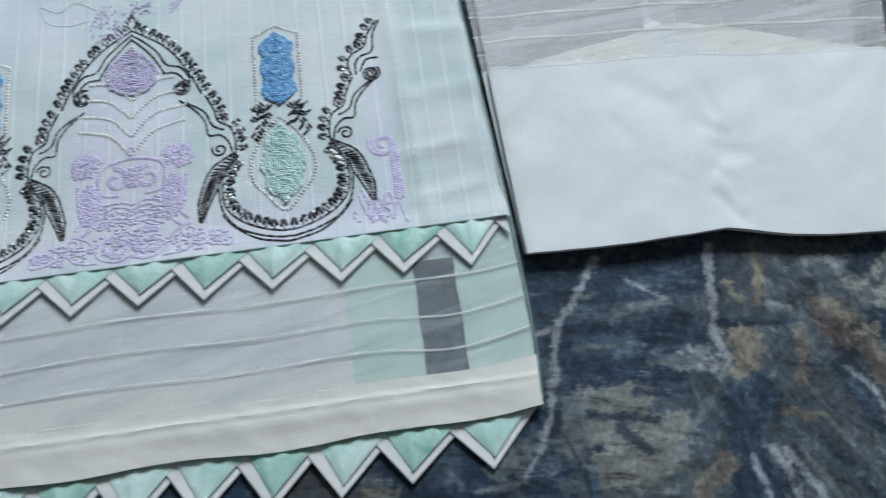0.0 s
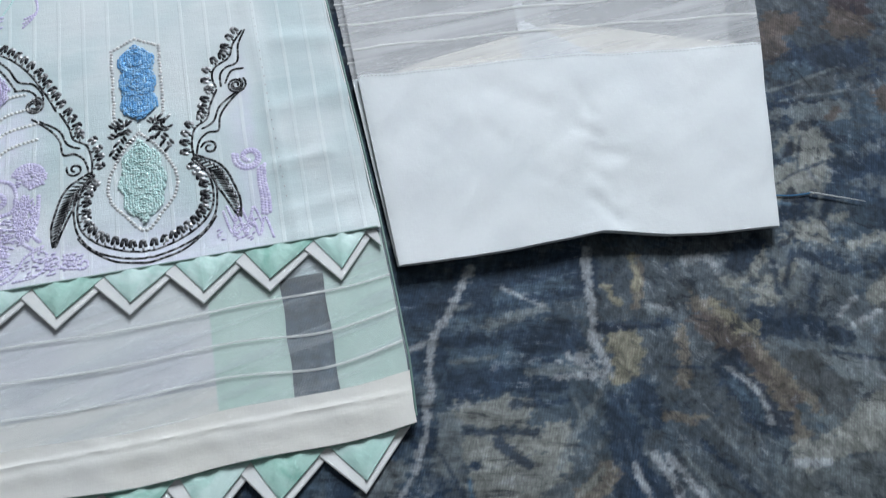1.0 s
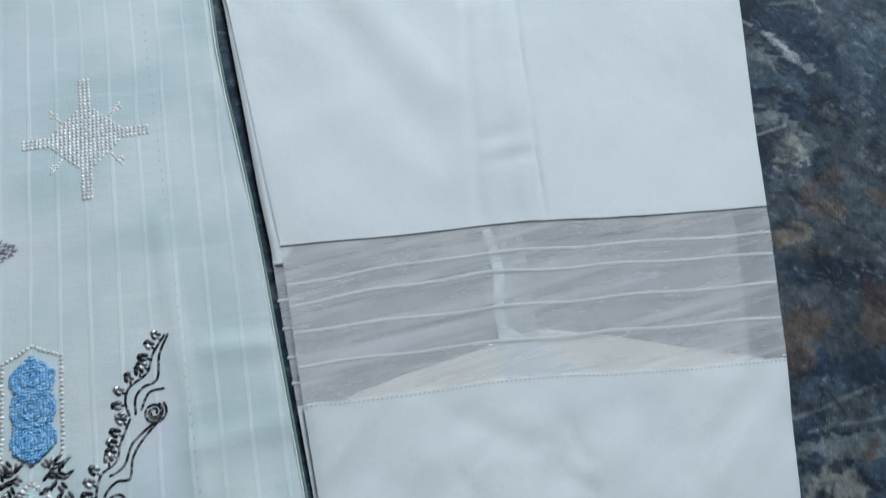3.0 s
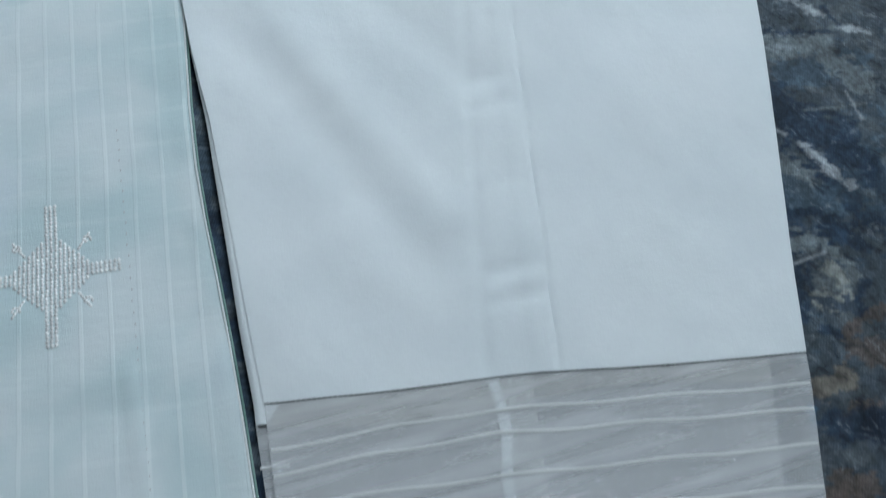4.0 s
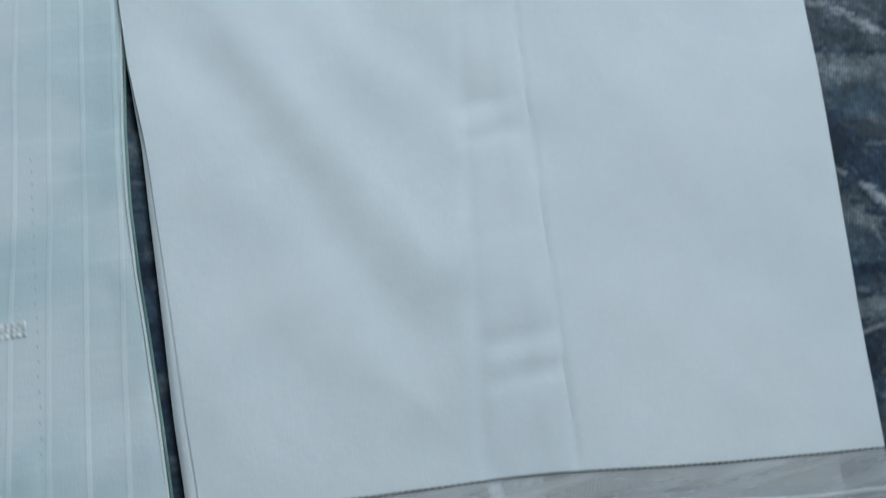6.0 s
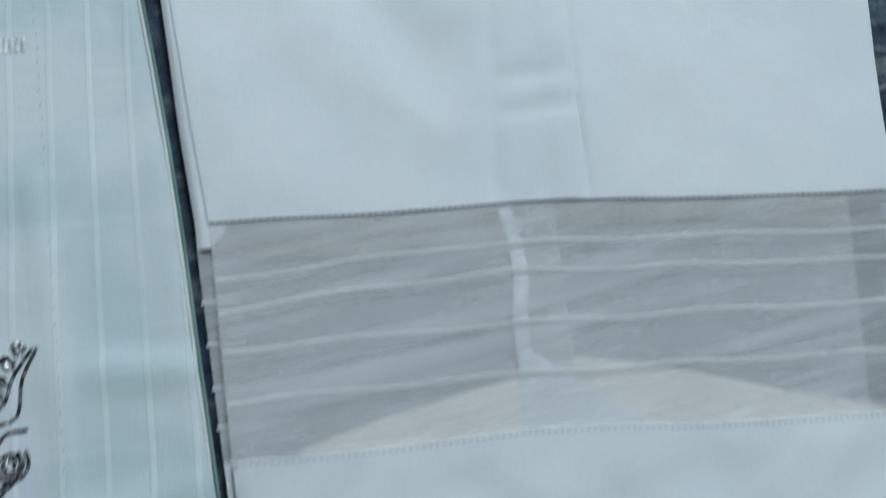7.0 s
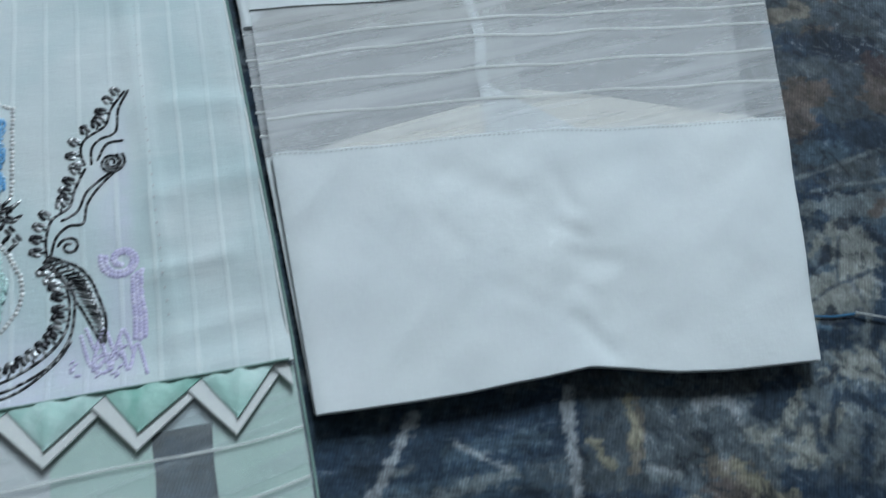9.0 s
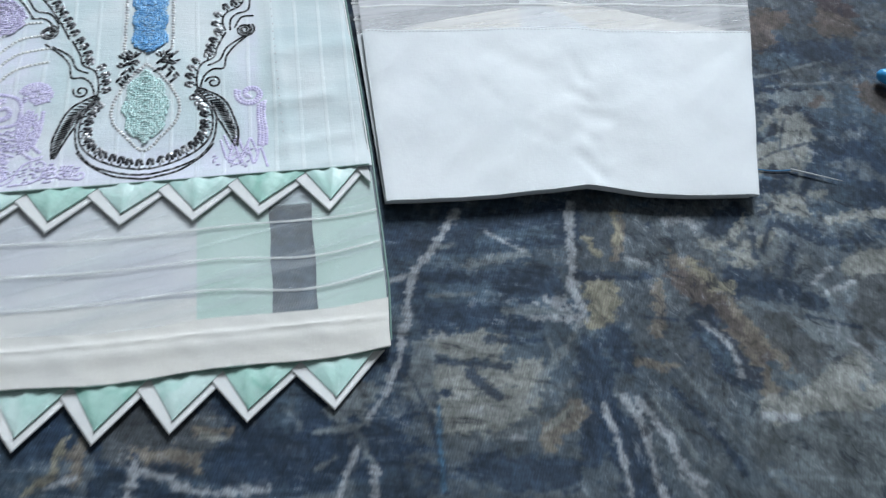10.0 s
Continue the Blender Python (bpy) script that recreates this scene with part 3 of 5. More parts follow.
ROOTS = [
    ("N", 0.0133, [(0.125, -0.068), (0.133, -0.093), (0.13, -0.124)]),
    ("N", 0.0112, [(0.137, -0.056), (0.146, -0.071)]),
    ("N", 0.0173, [(0.144, -0.11), (0.16, -0.14)]),
    ("B", 0.009, [(0.106, -0.119), (0.121, -0.103)]),
    ("K", 0.0033, [(0.105, -0.116), (0.119, -0.101)]),
    ("G", 0.0047, [(0.08, -0.123), (0.094, -0.118)]),
    ("P", 0.0023, [(0.088, -0.122), (0.094, -0.122)]),
    ("N", 0.0127, [(0.076, -0.141), (0.117, -0.138)]),
    ("P", 0.003, [(0.134, -0.098), (0.144, -0.119), (0.151, -0.142)]),
    ("P", 0.0038, [(0.144, -0.092), (0.156, -0.108), (0.163, -0.13), (0.168, -0.142)]),
    ("P", 0.0041, [(0.153, -0.093), (0.168, -0.109), (0.177, -0.125), (0.188, -0.132)]),
    ("G", 0.0033, [(0.16, -0.09), (0.175, -0.105), (0.183, -0.119)]),
    ("P", 0.0026, [(0.176, -0.129), (0.189, -0.139)]),
    ("N", 0.0024, [(0.139, -0.097), (0.151, -0.118), (0.158, -0.139)]),
]
VEINS = [
    ("P", 0.0042, [(0.041, 0.007), (0.034, -0.014), (0.024, -0.036)]),
    ("P", 0.0047, [(0.024, -0.036), (0.022, -0.054), (0.024, -0.081)]),
    ("P", 0.0029, [(0.011, -0.045), (0.024, -0.036)]),
    ("P", 0.0035, [(0.024, -0.082), (0.023, -0.094), (0.019, -0.111), (0.013, -0.125)]),
    ("P", 0.0046, [(0.107, 0.024), (0.11, -0.003), (0.113, -0.028)]),
    ("P", 0.0054, [(0.113, -0.028), (0.117, -0.042), (0.119, -0.053)]),
    ("P", 0.0022, [(0.117, -0.035), (0.123, -0.05)]),
    ("G", 0.004, [(0.118, -0.053), (0.112, -0.07), (0.102, -0.085), (0.095, -0.101)]),
    ("N", 0.0029, [(0.026, -0.091), (0.036, -0.105), (0.048, -0.125), (0.056, -0.15)]),
    ("G", 0.0021, [(0.031, -0.096), (0.044, -0.114)]),
    ("U", 0.0023, [(0.048, -0.113), (0.052, -0.133), (0.057, -0.155)]),
]
TWIGS = [
    ("G", 0.0015, [(0.174, -0.07), (0.201, -0.098), (0.221, -0.119), (0.235, -0.132)]),
    ("G", 0.0012, [(0.224, -0.122), (0.247, -0.119), (0.282, -0.117)]),
    ("N", 0.0042, [(0.171, -0.083), (0.192, -0.102), (0.209, -0.123)]),
    ("G", 0.0015, [(0.102, -0.065), (0.109, -0.08)]),
    ("N", 0.0022, [(0.151, -0.043), (0.173, -0.042)]),
    ("B", 0.0056, [(0.152, -0.07), (0.171, -0.07)]),
    ("N", 0.0066, [(0.078, -0.102), (0.061, -0.091)]),
    ("S", 0.0095, [(0.037, -0.048), (0.065, -0.042)]),
    ("P", 0.0016, [(0.06, -0.004), (0.084, -0.013)]),
    ("G", 0.0022, [(0.034, -0.05), (0.059, -0.044)]),
    ("N", 0.0029, [(0.247, -0.027), (0.276, -0.029)]),
    ("P", 0.0019, [(0.269, -0.038), (0.287, -0.048)]),
]
HEMSIDE = [
    ("Y", 0.0054, [(-0.135, -0.159), (-0.136, -0.177), (-0.144, -0.187)]),
    ("B", 0.0065, [(-0.126, -0.161), (-0.125, -0.178)]),
    ("P", 0.0033, [(-0.136, -0.184), (-0.124, -0.177)]),
    ("T", 0.0224, [(-0.105, -0.152), (-0.075, -0.15)]),
    ("B", 0.0089, [(-0.098, -0.16), (-0.069, -0.16)]),
    ("P", 0.006, [(-0.098, -0.169), (-0.096, -0.18)]),
    ("P", 0.0049, [(-0.094, -0.169), (-0.081, -0.17), (-0.066, -0.174), (-0.044, -0.171), (-0.031, -0.167)]),
    ("N", 0.005, [(-0.088, -0.165), (-0.071, -0.165)]),
    ("N", 0.0049, [(-0.081, -0.179), (-0.063, -0.177)]),
    ("B", 0.0062, [(-0.071, -0.144), (-0.056, -0.142)]),
    ("K", 0.0034, [(-0.068, -0.147), (-0.055, -0.146)]),
    ("N", 0.0159, [(-0.046, -0.151), (0.002, -0.144)]),
    ("N", 0.0112, [(-0.055, -0.161), (-0.007, -0.159)]),
]
HEMTIP = [
    ("G", 0.01, [(-0.003, -0.121), (0.01, -0.112)]),
    ("G", 0.0029, [(-0.012, -0.136), (0.002, -0.132), (0.011, -0.128)]),
    ("G", 0.0032, [(0.002, -0.107), (0.009, -0.122), (0.014, -0.127)]),
    ("T", 0.0047, [(0.006, -0.107), (0.009, -0.113)]),
    ("P", 0.0031, [(0.01, -0.14), (0.008, -0.152), (0.006, -0.166)]),
    ("G", 0.0025, [(-0.008, -0.155), (-0.0, -0.147)]),
    ("P", 0.005, [(0.021, -0.15), (0.024, -0.164)]),
    ("G", 0.0023, [(0.015, -0.142), (0.02, -0.147)]),
    ("N", 0.0034, [(0.025, -0.128), (0.038, -0.156)]),
    ("R", 0.0154, [(0.299, 0.143), (0.309, 0.139)]),
    ("R", 0.0134, [(0.23, 0.194), (0.226, 0.175)]),
    ("R", 0.0121, [(0.273, 0.207), (0.288, 0.199)]),
]

PRINT_MARKS = THICKET + SHADE + OAKLEAF + CRAG + SLOPE + BRUSHWOOD + GROUND + TRUNK + RIDGE + LEAVES + LEAFTIPS + ROOTS + VEINS + TWIGS + HEMSIDE + HEMTIP


def cloud(xx, yy, scale, seed, octaves=4):
    """Smooth random values from 0 to 1 over a plane, in several octaves."""
    rng = np.random.default_rng(seed)
    out, total = np.zeros_like(xx), 0.0
    for k in range(octaves):
        table = rng.random((64, 64))
        u, v = xx * scale * 2 ** k + 7.3 * k, yy * scale * 2 ** k + 3.1 * k
        i, j = np.floor(u).astype(int), np.floor(v).astype(int)
        f, g = u - i, v - j
        f, g = f * f * (3 - 2 * f), g * g * (3 - 2 * g)
        i0, j0, i1, j1 = i % 64, j % 64, (i + 1) % 64, (j + 1) % 64
        out += 0.6 ** k * ((table[i0, j0] * (1 - f) + table[i1, j0] * f) * (1 - g) + (table[i0, j1] * (1 - f) + table[i1, j1] * f) * g)
        total += 0.6 ** k
    return out / total


def painted_print(xs, ys):
    """The colour of the print at every grid point: a mottled ground, then the marks with ragged, bristly edges."""
    xx, yy = np.meshgrid(xs, ys)
    ground = np.clip((cloud(xx, yy, 22, 1) - 0.36) / 0.28, 0, 1)[..., None]
    ink = np.array(INKS["N"]) * (1 - ground) + np.array(INKS["S"]) * ground
    leafy = np.clip((cloud(xx + 0.4 * yy, yy - 0.3 * xx, 90, 2) - 0.54) / 0.12, 0, 1)[..., None] * 0.5
    ink = ink * (1 - leafy) + np.array(INKS["G"]) * leafy
    # beyond the motifs the print fades into its even middle tone
    inside = np.clip(np.minimum(np.minimum(xx + 0.26, 0.339 - xx), np.minimum(yy + 0.20, 0.649 - yy)) / 0.02, 0, 1)[..., None]
    ink = ink * inside + 0.5 * (np.array(INKS["N"]) + np.array(INKS["S"])) * (1 - inside)
    wx = xx + 0.007 * (cloud(xx, yy, 90, 3) - 0.5) + 0.004 * (cloud(xx, yy, 330, 4, 2) - 0.5)
    wy = yy + 0.007 * (cloud(xx, yy, 90, 5) - 0.5) + 0.004 * (cloud(xx, yy, 330, 6, 2) - 0.5)
    rag = cloud(xx * 0.6, yy * 1.5, 260, 7) - 0.5
    hollow = cloud(xx, yy, 170, 8) - 0.5
    fray = cloud(xx, yy, 520, 9, 2) - 0.5
    for key, width, pts in PRINT_MARKS:
        r = (0.46 if width < 0.009 else 0.58) * width
        px, py = [p[0] for p in pts], [p[1] for p in pts]
        i0, i1 = np.searchsorted(xs, (min(px) - 2 * r - 0.01, max(px) + 2 * r + 0.01))
        j0, j1 = np.searchsorted(ys, (min(py) - 2 * r - 0.01, max(py) + 2 * r + 0.01))
        part = np.s_[j0:j1, i0:i1]
        warp = min(1.0, width / 0.010)
        ax_, ay_ = xx[part] + warp * (wx[part] - xx[part]), yy[part] + warp * (wy[part] - yy[part])
        near = np.full(ax_.shape, 9.0)
        line = smooth_path(pts, 4) if len(pts) > 2 else pts
        for (ax, ay), (bx, by) in zip(line, line[1:]):
            dx, dy = bx - ax, by - ay
            t = np.clip(((ax_ - ax) * dx + (ay_ - ay) * dy) / (dx * dx + dy * dy + 1e-12), 0, 1)
            near = np.minimum(near, np.hypot(ax_ - ax - t * dx, ay_ - ay - t * dy))
        soft = max(0.14, 0.0007 / r)
        cover = (1 - near / r + ((2.4 * rag[part] + 1.6 * hollow[part] + 1.2 * fray[part]) if width < 0.009 else (1.5 * rag[part] + 1.0 * hollow[part] + 0.12))) / soft * 0.5 + 0.5
        cover = np.clip(cover, 0, 1)[..., None] * (0.55 if width > 0.04 else 0.85)
        ink[part] = ink[part] * (1 - cover) + np.array(INKS[key]) * cover
    return ink


def printed_sheet():
    xs = np.concatenate([np.linspace(-1.5, -0.28, 8), np.arange(-0.26, 0.34, 0.0012), np.linspace(0.36, 1.6, 8)])
    ys = np.concatenate([np.linspace(-1.6, -0.22, 8), np.arange(-0.20, 0.65, 0.0012), np.linspace(0.67, 1.7, 8)])
    xx, yy = np.meshgrid(xs, ys)
    zz = np.zeros_like(xx)
    zz += 0.0006 * np.sin(xx * 31 + 2 * np.sin(yy * 9)) * np.sin(yy * 17)
    zz -= 0.0012
    nx, ny = len(xs), len(ys)
    verts = np.stack([xx, yy, zz], -1).reshape(-1, 3)
    a = (np.arange(ny - 1)[:, None] * nx + np.arange(nx - 1)[None]).reshape(-1)
    faces = np.stack([a, a + 1, a + nx + 1, a + nx], -1)
    me = bpy.data.meshes.new("printed_cloth")
    me.vertices.add(len(verts))
    me.vertices.foreach_set("co", verts.reshape(-1))
    me.loops.add(faces.size)
    me.loops.foreach_set("vertex_index", faces.reshape(-1).astype(np.int32))
    me.polygons.add(len(faces))
    me.polygons.foreach_set("loop_start", np.arange(0, faces.size, 4, dtype=np.int32))
    me.update(calc_edges=True)
    layer = me.attributes.new("print_ink", "FLOAT_COLOR", "POINT")
    ink = painted_print(xs, ys)
    layer.data.foreach_set("color", np.concatenate([ink, np.ones((ny, nx, 1))], -1).reshape(-1).astype(np.float32))
    me.materials.append(PRINT)
    me.shade_smooth()
    ob = new("printed_cloth", me)
    tagged(ob, "dark navy cloth printed with bark, leaves and twigs", "cloth", kind="structure")


printed_sheet()

# ---- the tunic ----
kurta = tagged(new("tunic"), "pale aqua embroidered tunic with organza border and pointed trim", "tunic")
kurta.matrix_world = pose(0.016, -0.082, 0.0, 0, 0, 15.5) @ Matrix.Diagonal((1.016, 1.016, 1.0, 1.0))
LEFT_END = -0.56
tunic_right = curve_at([(-0.01, 0.001), (0.0, 0.001), (0.03, 0.003), (0.07, 0.0026), (0.12, 0.0014), (0.17, -0.0008), (0.21, -0.0028), (0.26, -0.0054), (0.30, -0.0074), (0.335, -0.0098), (0.375, -0.0132), (0.405, -0.0162), (0.44, -0.0185), (0.48, -0.0192), (0.52, -0.0182), (0.56, -0.0172), (0.62, -0.0185), (0.95, -0.03)])


def body_z(x, y):
    z = 0.0042 + wave(x * 0.5, y, 34, 0.0011) + wave(x, y, 11, 0.0010, 4.0) + wave(x, y, 80, 0.0002, 9.0)
    z += 0.0030 * math.exp(-((y - 0.109) / 0.012) ** 2)
    z += 0.0005 * min(1.0, max(0.0, (x - tunic_right(y) + 0.0095) / 0.0015))
    z += ridge(x, y, (-0.045, 0.115), (-0.06, 0.33), 0.003, 0.0014)
    z += ridge(x, y, (-0.02, 0.165), (-0.055, 0.160), 0.004, 0.0017) + ridge(x, y, (0.0, 0.205), (-0.05, 0.200), 0.006, 0.0013)
    z += ridge(x, y, (0.0, 0.245), (-0.04, 0.250), 0.006, 0.0016) + ridge(x, y, (-0.01, 0.135), (-0.05, 0.128), 0.004, 0.0015)
    return z


def border_z(x, y):
    return 0.0036 + wave(x * 0.5, y, 40, 0.0005) + wave(x, y, 30, 0.0004, 8.0)


def tunic_cloth():
    flat = lambda v: LEFT_END
    sheet("body", steps_between(0.109, 0.95, 0.004), flat, tunic_right, 150, body_z, 0.0014, AQUA, kurta, "pale aqua striped lawn with soft creases")
    sheet("back_panel", steps_between(0.09, 0.95, 0.02), flat, lambda y: tunic_right(y) - 0.003, 30, lambda x, y: 0.0018, 0.0012, AQUA, kurta)
    # the border: organza over whatever lies below it
    sheet("sheer_border", steps_between(0.018, 0.111, 0.003), flat, tunic_right, 140, border_z, 0.0002, BORDER_ORGANZA, kurta, "translucent white organza border")
    sheet("cream_band", steps_between(-0.008, 0.020, 0.0014), flat, lambda y: tunic_right(y) + 0.0003, 140, lambda x, y: border_z(x, y) + 0.0012 + ridge(x, y, (LEFT_END, 0.007), (0, 0.007), 0.005, 0.0008) + 0.0012 + wave(x, y * 0.4, 45, 0.0011, 2.0) + wave(x + y, y, 90, 0.0005, 6.0) + ridge(x, y, (LEFT_END, 0.0125), (0, 0.0125), 0.0012, 0.0009), 0.0012, CREAM, kurta, "cream cotton band",
          bend=lambda x, y: 0.004 * max(0.0, 1 + x / 0.12) ** 2 + 0.0012 * math.sin(x * 55))
    sheet("edge_facing", steps_between(0.020, 0.108, 0.006), lambda y: -0.035 + 0.0004 * math.sin(y * 150), lambda y: tunic_right(y) - 0.0008, 8, lambda x, y: 0.0027, 0.0007, FACING, kurta, "mint green inner facing")
    sheet("inner_facing", steps_between(0.022, 0.108, 0.006), lambda y: -0.099, lambda y: -0.059 + 0.0004 * math.sin(y * 200), 8, lambda x, y: 0.0027, 0.0007, FACING, kurta, "mint green inner facing")
    sheet("lining", steps_between(0.036, 0.112, 0.006), flat, lambda y: -0.099 + 0.1 * max(0.0, y - 0.09), 40, lambda x, y: 0.0025 + wave(x, y, 25, 0.0004), 0.0008, LILAC_LINING, kurta, "pale lilac back lining")
    sheet("hem_allowance", steps_between(0.012, 0.036, 0.006), flat, lambda y: -0.099, 40, lambda x, y: 0.0029, 0.0008, CREAM, kurta, "folded cream hem allowance")
    # pin tucks
    for y0, wob in ((0.077, 0.001), (0.057, 0.0013), (0.038, 0.0012), (0.0195, 0.0008)):
        pts = [(x, y0 + wob * math.sin(x * 40 + y0 * 300) + 0.0045 * max(0.0, 1 + x / 0.05) ** 2 - 0.0035 * math.exp(-((x + 0.045) / 0.03) ** 2) * (y0 < 0.07), border_z(x, y0) + 0.0004) for x in steps_between(LEFT_END, 0.0018, 0.006)]
        link_mesh("pin_tuck", *tube_mesh(pts, 0.00075, 6, 0.3), SOFT_TUCK, kurta)
    # edge piping and the seam over the pointed trim
    edge = [(tunic_right(y) + 0.0008, y, 0.0038 + 0.0002 * math.sin(y * 60)) for y in steps_between(0.0, 0.95, 0.008)]
    link_mesh("edge_piping", *tube_mesh(edge, 0.0006, 6), GREEN_EDGE, kurta, "thin green side piping")
    cord = [(tunic_right(y) - 0.0006, y, 0.0047 + 0.0002 * math.sin(y * 60)) for y in steps_between(0.112, 0.95, 0.008)]
    link_mesh("edge_cord", *tube_mesh(cord, 0.0005, 6), PIPING, kurta, "thin white cord along the side edge")
    seam = [(x, 0.1092, body_z(x, 0.109) + 0.0002) for x in steps_between(LEFT_END, 0.0, 0.006)]
    link_mesh("seam", *tube_mesh(seam, 0.0006, 5), GREEN_EDGE, kurta, "fine dark seam")
    hem = [(x, -0.0082 + 0.004 * max(0.0, 1 + x / 0.12) ** 2 + 0.0012 * math.sin(x * 55), border_z(x, 0) + 0.0016) for x in steps_between(LEFT_END, 0.0, 0.006)]
    link_mesh("hem_seam", *tube_mesh(hem, 0.0005, 5), GREEN_EDGE, kurta, "fine dark hem seam")
    tacks = Stitches(body_z)
    for y in steps_between(0.14, 0.47, 0.0065):
        tacks.put(-0.0485 - 0.012 * (y - 0.14) / 0.33 + random.uniform(-0.0003, 0.0003), y, 1.5, 0.0016, 0.0007, 0.0003)
    tacks.done("tacking_line", STITCH, kurta, "row of tiny tacking stitches")


def prism(points, z0, z1):
    """A flat folded piece with a slightly soft upper rim."""
    c = np.mean(points, 0)
    low = [(x, y, z0) for x, y in points]
    mid = [(x, y, z0 + (z1 - z0) * 0.7) for x, y in points]
    top = [(x + (c[0] - x) * 0.04, y + (c[1] - y) * 0.04, z1) for x, y in points]
    n = len(points)
    faces = [tuple(range(n - 1, -1, -1)), tuple(range(2 * n, 3 * n))]
    for k in range(2):
        for i in range(n):
            j = (i + 1) % n
            faces.append((k * n + i, k * n + j, (k + 1) * n + j, (k + 1) * n + i))
    return low + mid + top, faces


def pointed_piece(xl, xr, base_l, base_r, tip, z, face_material, rng, reach=0.0145):
    """One folded point of the trim: a white backing and a raised satin face with puckers. Its left fold lies on its neighbour."""
    tx, ty = tip
    rise = lambda x: z + 0.0015 * min(1.0, max(0.0, (xr + reach - x) / (xr + reach - xl)))
    v, f = prism([(xl - 0.002, base_l), (tx, ty), (xr + reach, base_r)], 0.0, 0.0011)
    back = link_mesh("pointed_trim", [(x, y, rise(x) + dz) for x, y, dz in v], f, PIPING, kurta, smooth=False)
    a = Vector((xl + 0.0070 + 0.001 * rng.random(), base_l + 0.0005))
    b = Vector((tx + 0.0008 + 0.001 * rng.random(), ty + 0.0062 + 0.001 * rng.random()))
    c = Vector((xr + reach - 0.005, base_r + 0.0005))
    n = 12
    puffed = 0.0010 + 0.0008 * rng.random()
    verts, faces = [], []
    for i in range(n + 1):
        for j in range(n + 1):
            u, w = i / n, j / n
            p = a.lerp(c, u).lerp(b, w)
            puff = math.sin(math.pi * u) * math.sin(math.pi * min(1.0, 0.2 + 0.8 * w))
            pucker = 0.0009 * math.sin(u * 17 + tx * 300) * (1 - w) ** 2 * math.sin(math.pi * u)
            verts.append((p.x, p.y, rise(p.x) + 0.0017 + 0.0009 * u + puffed * puff + pucker))
    m = n + 1
    for i in range(n):
        for j in range(n):
            k = i * m + j
            faces.append((k, k + 1, k + m + 1, k + m))
    base = len(verts)
    ring = [i * m for i in range(m)] + [n * m + j for j in range(1, m)] + [j for j in range(n - 1, 0, -1)]
    for k in ring:
        x, y, zz = verts[k]
        verts.append((x, y, max(rise(x) + 0.0012, zz - 0.0018)))
    for i in range(len(ring)):
        j = (i + 1) % len(ring)
        faces.append((ring[i], ring[j], base + j, base + i))
    link_mesh("satin_face", verts, faces, face_material, back, "mint satin face")


def trims():
    rng = random.Random(3)
    upper = [-0.006 - 0.0388 * i for i in range(15)]
    for i in range(14):
        xr, xl = upper[i], upper[i + 1]
        tip = (xl + 0.0205 + rng.uniform(-0.0015, 0.0015), 0.0815 + rng.uniform(-0.0008, 0.001) + 0.0004 * min(i, 6))
        pointed_piece(xl, xr, 0.1086, 0.1086, tip, 0.0038, JADE if i in (1, 4, 9) else MINT, rng, 0.0145 if i else 0.0045)
    stub = link_mesh("pointed_trim", *prism([(-0.008, 0.1086), (0.0, 0.098), (0.0, 0.104), (-0.001, 0.1086)], 0.0046, 0.0062), PIPING, kurta)
    lower = [-0.008, -0.0545, -0.0935, -0.1305, -0.168] + [-0.168 - 0.0378 * i for i in range(1, 10)]
    for i in range(len(lower) - 1):
        xr, xl = lower[i], lower[i + 1]
        base = -0.006 if i else -0.004
        pointed_piece(xl, xr, base - 0.001, base, (xl + 0.52 * (xr - xl) - 0.001 * (i > 0), -0.0335 - 0.0018 * min(i, 3) + rng.uniform(-0.001, 0.001)), 0.0002, MINT if i not in (1, 3, 6) else JADE, rng, 0.0145 if i else 0.006)


tunic_cloth()
trims()


# ---- embroidery on the tunic ----
def beside(path, gap):
    """The path moved sideways by gap (to its left)."""
    out = []
    for i, (x, y) in enumerate(path):
        p, q = path[max(i - 1, 0)], path[min(i + 1, len(path) - 1)]
        d = math.atan2(q[1] - p[1], q[0] - p[0]) + math.pi / 2
        out.append((x + gap * math.cos(d), y + gap * math.sin(d)))
    return out


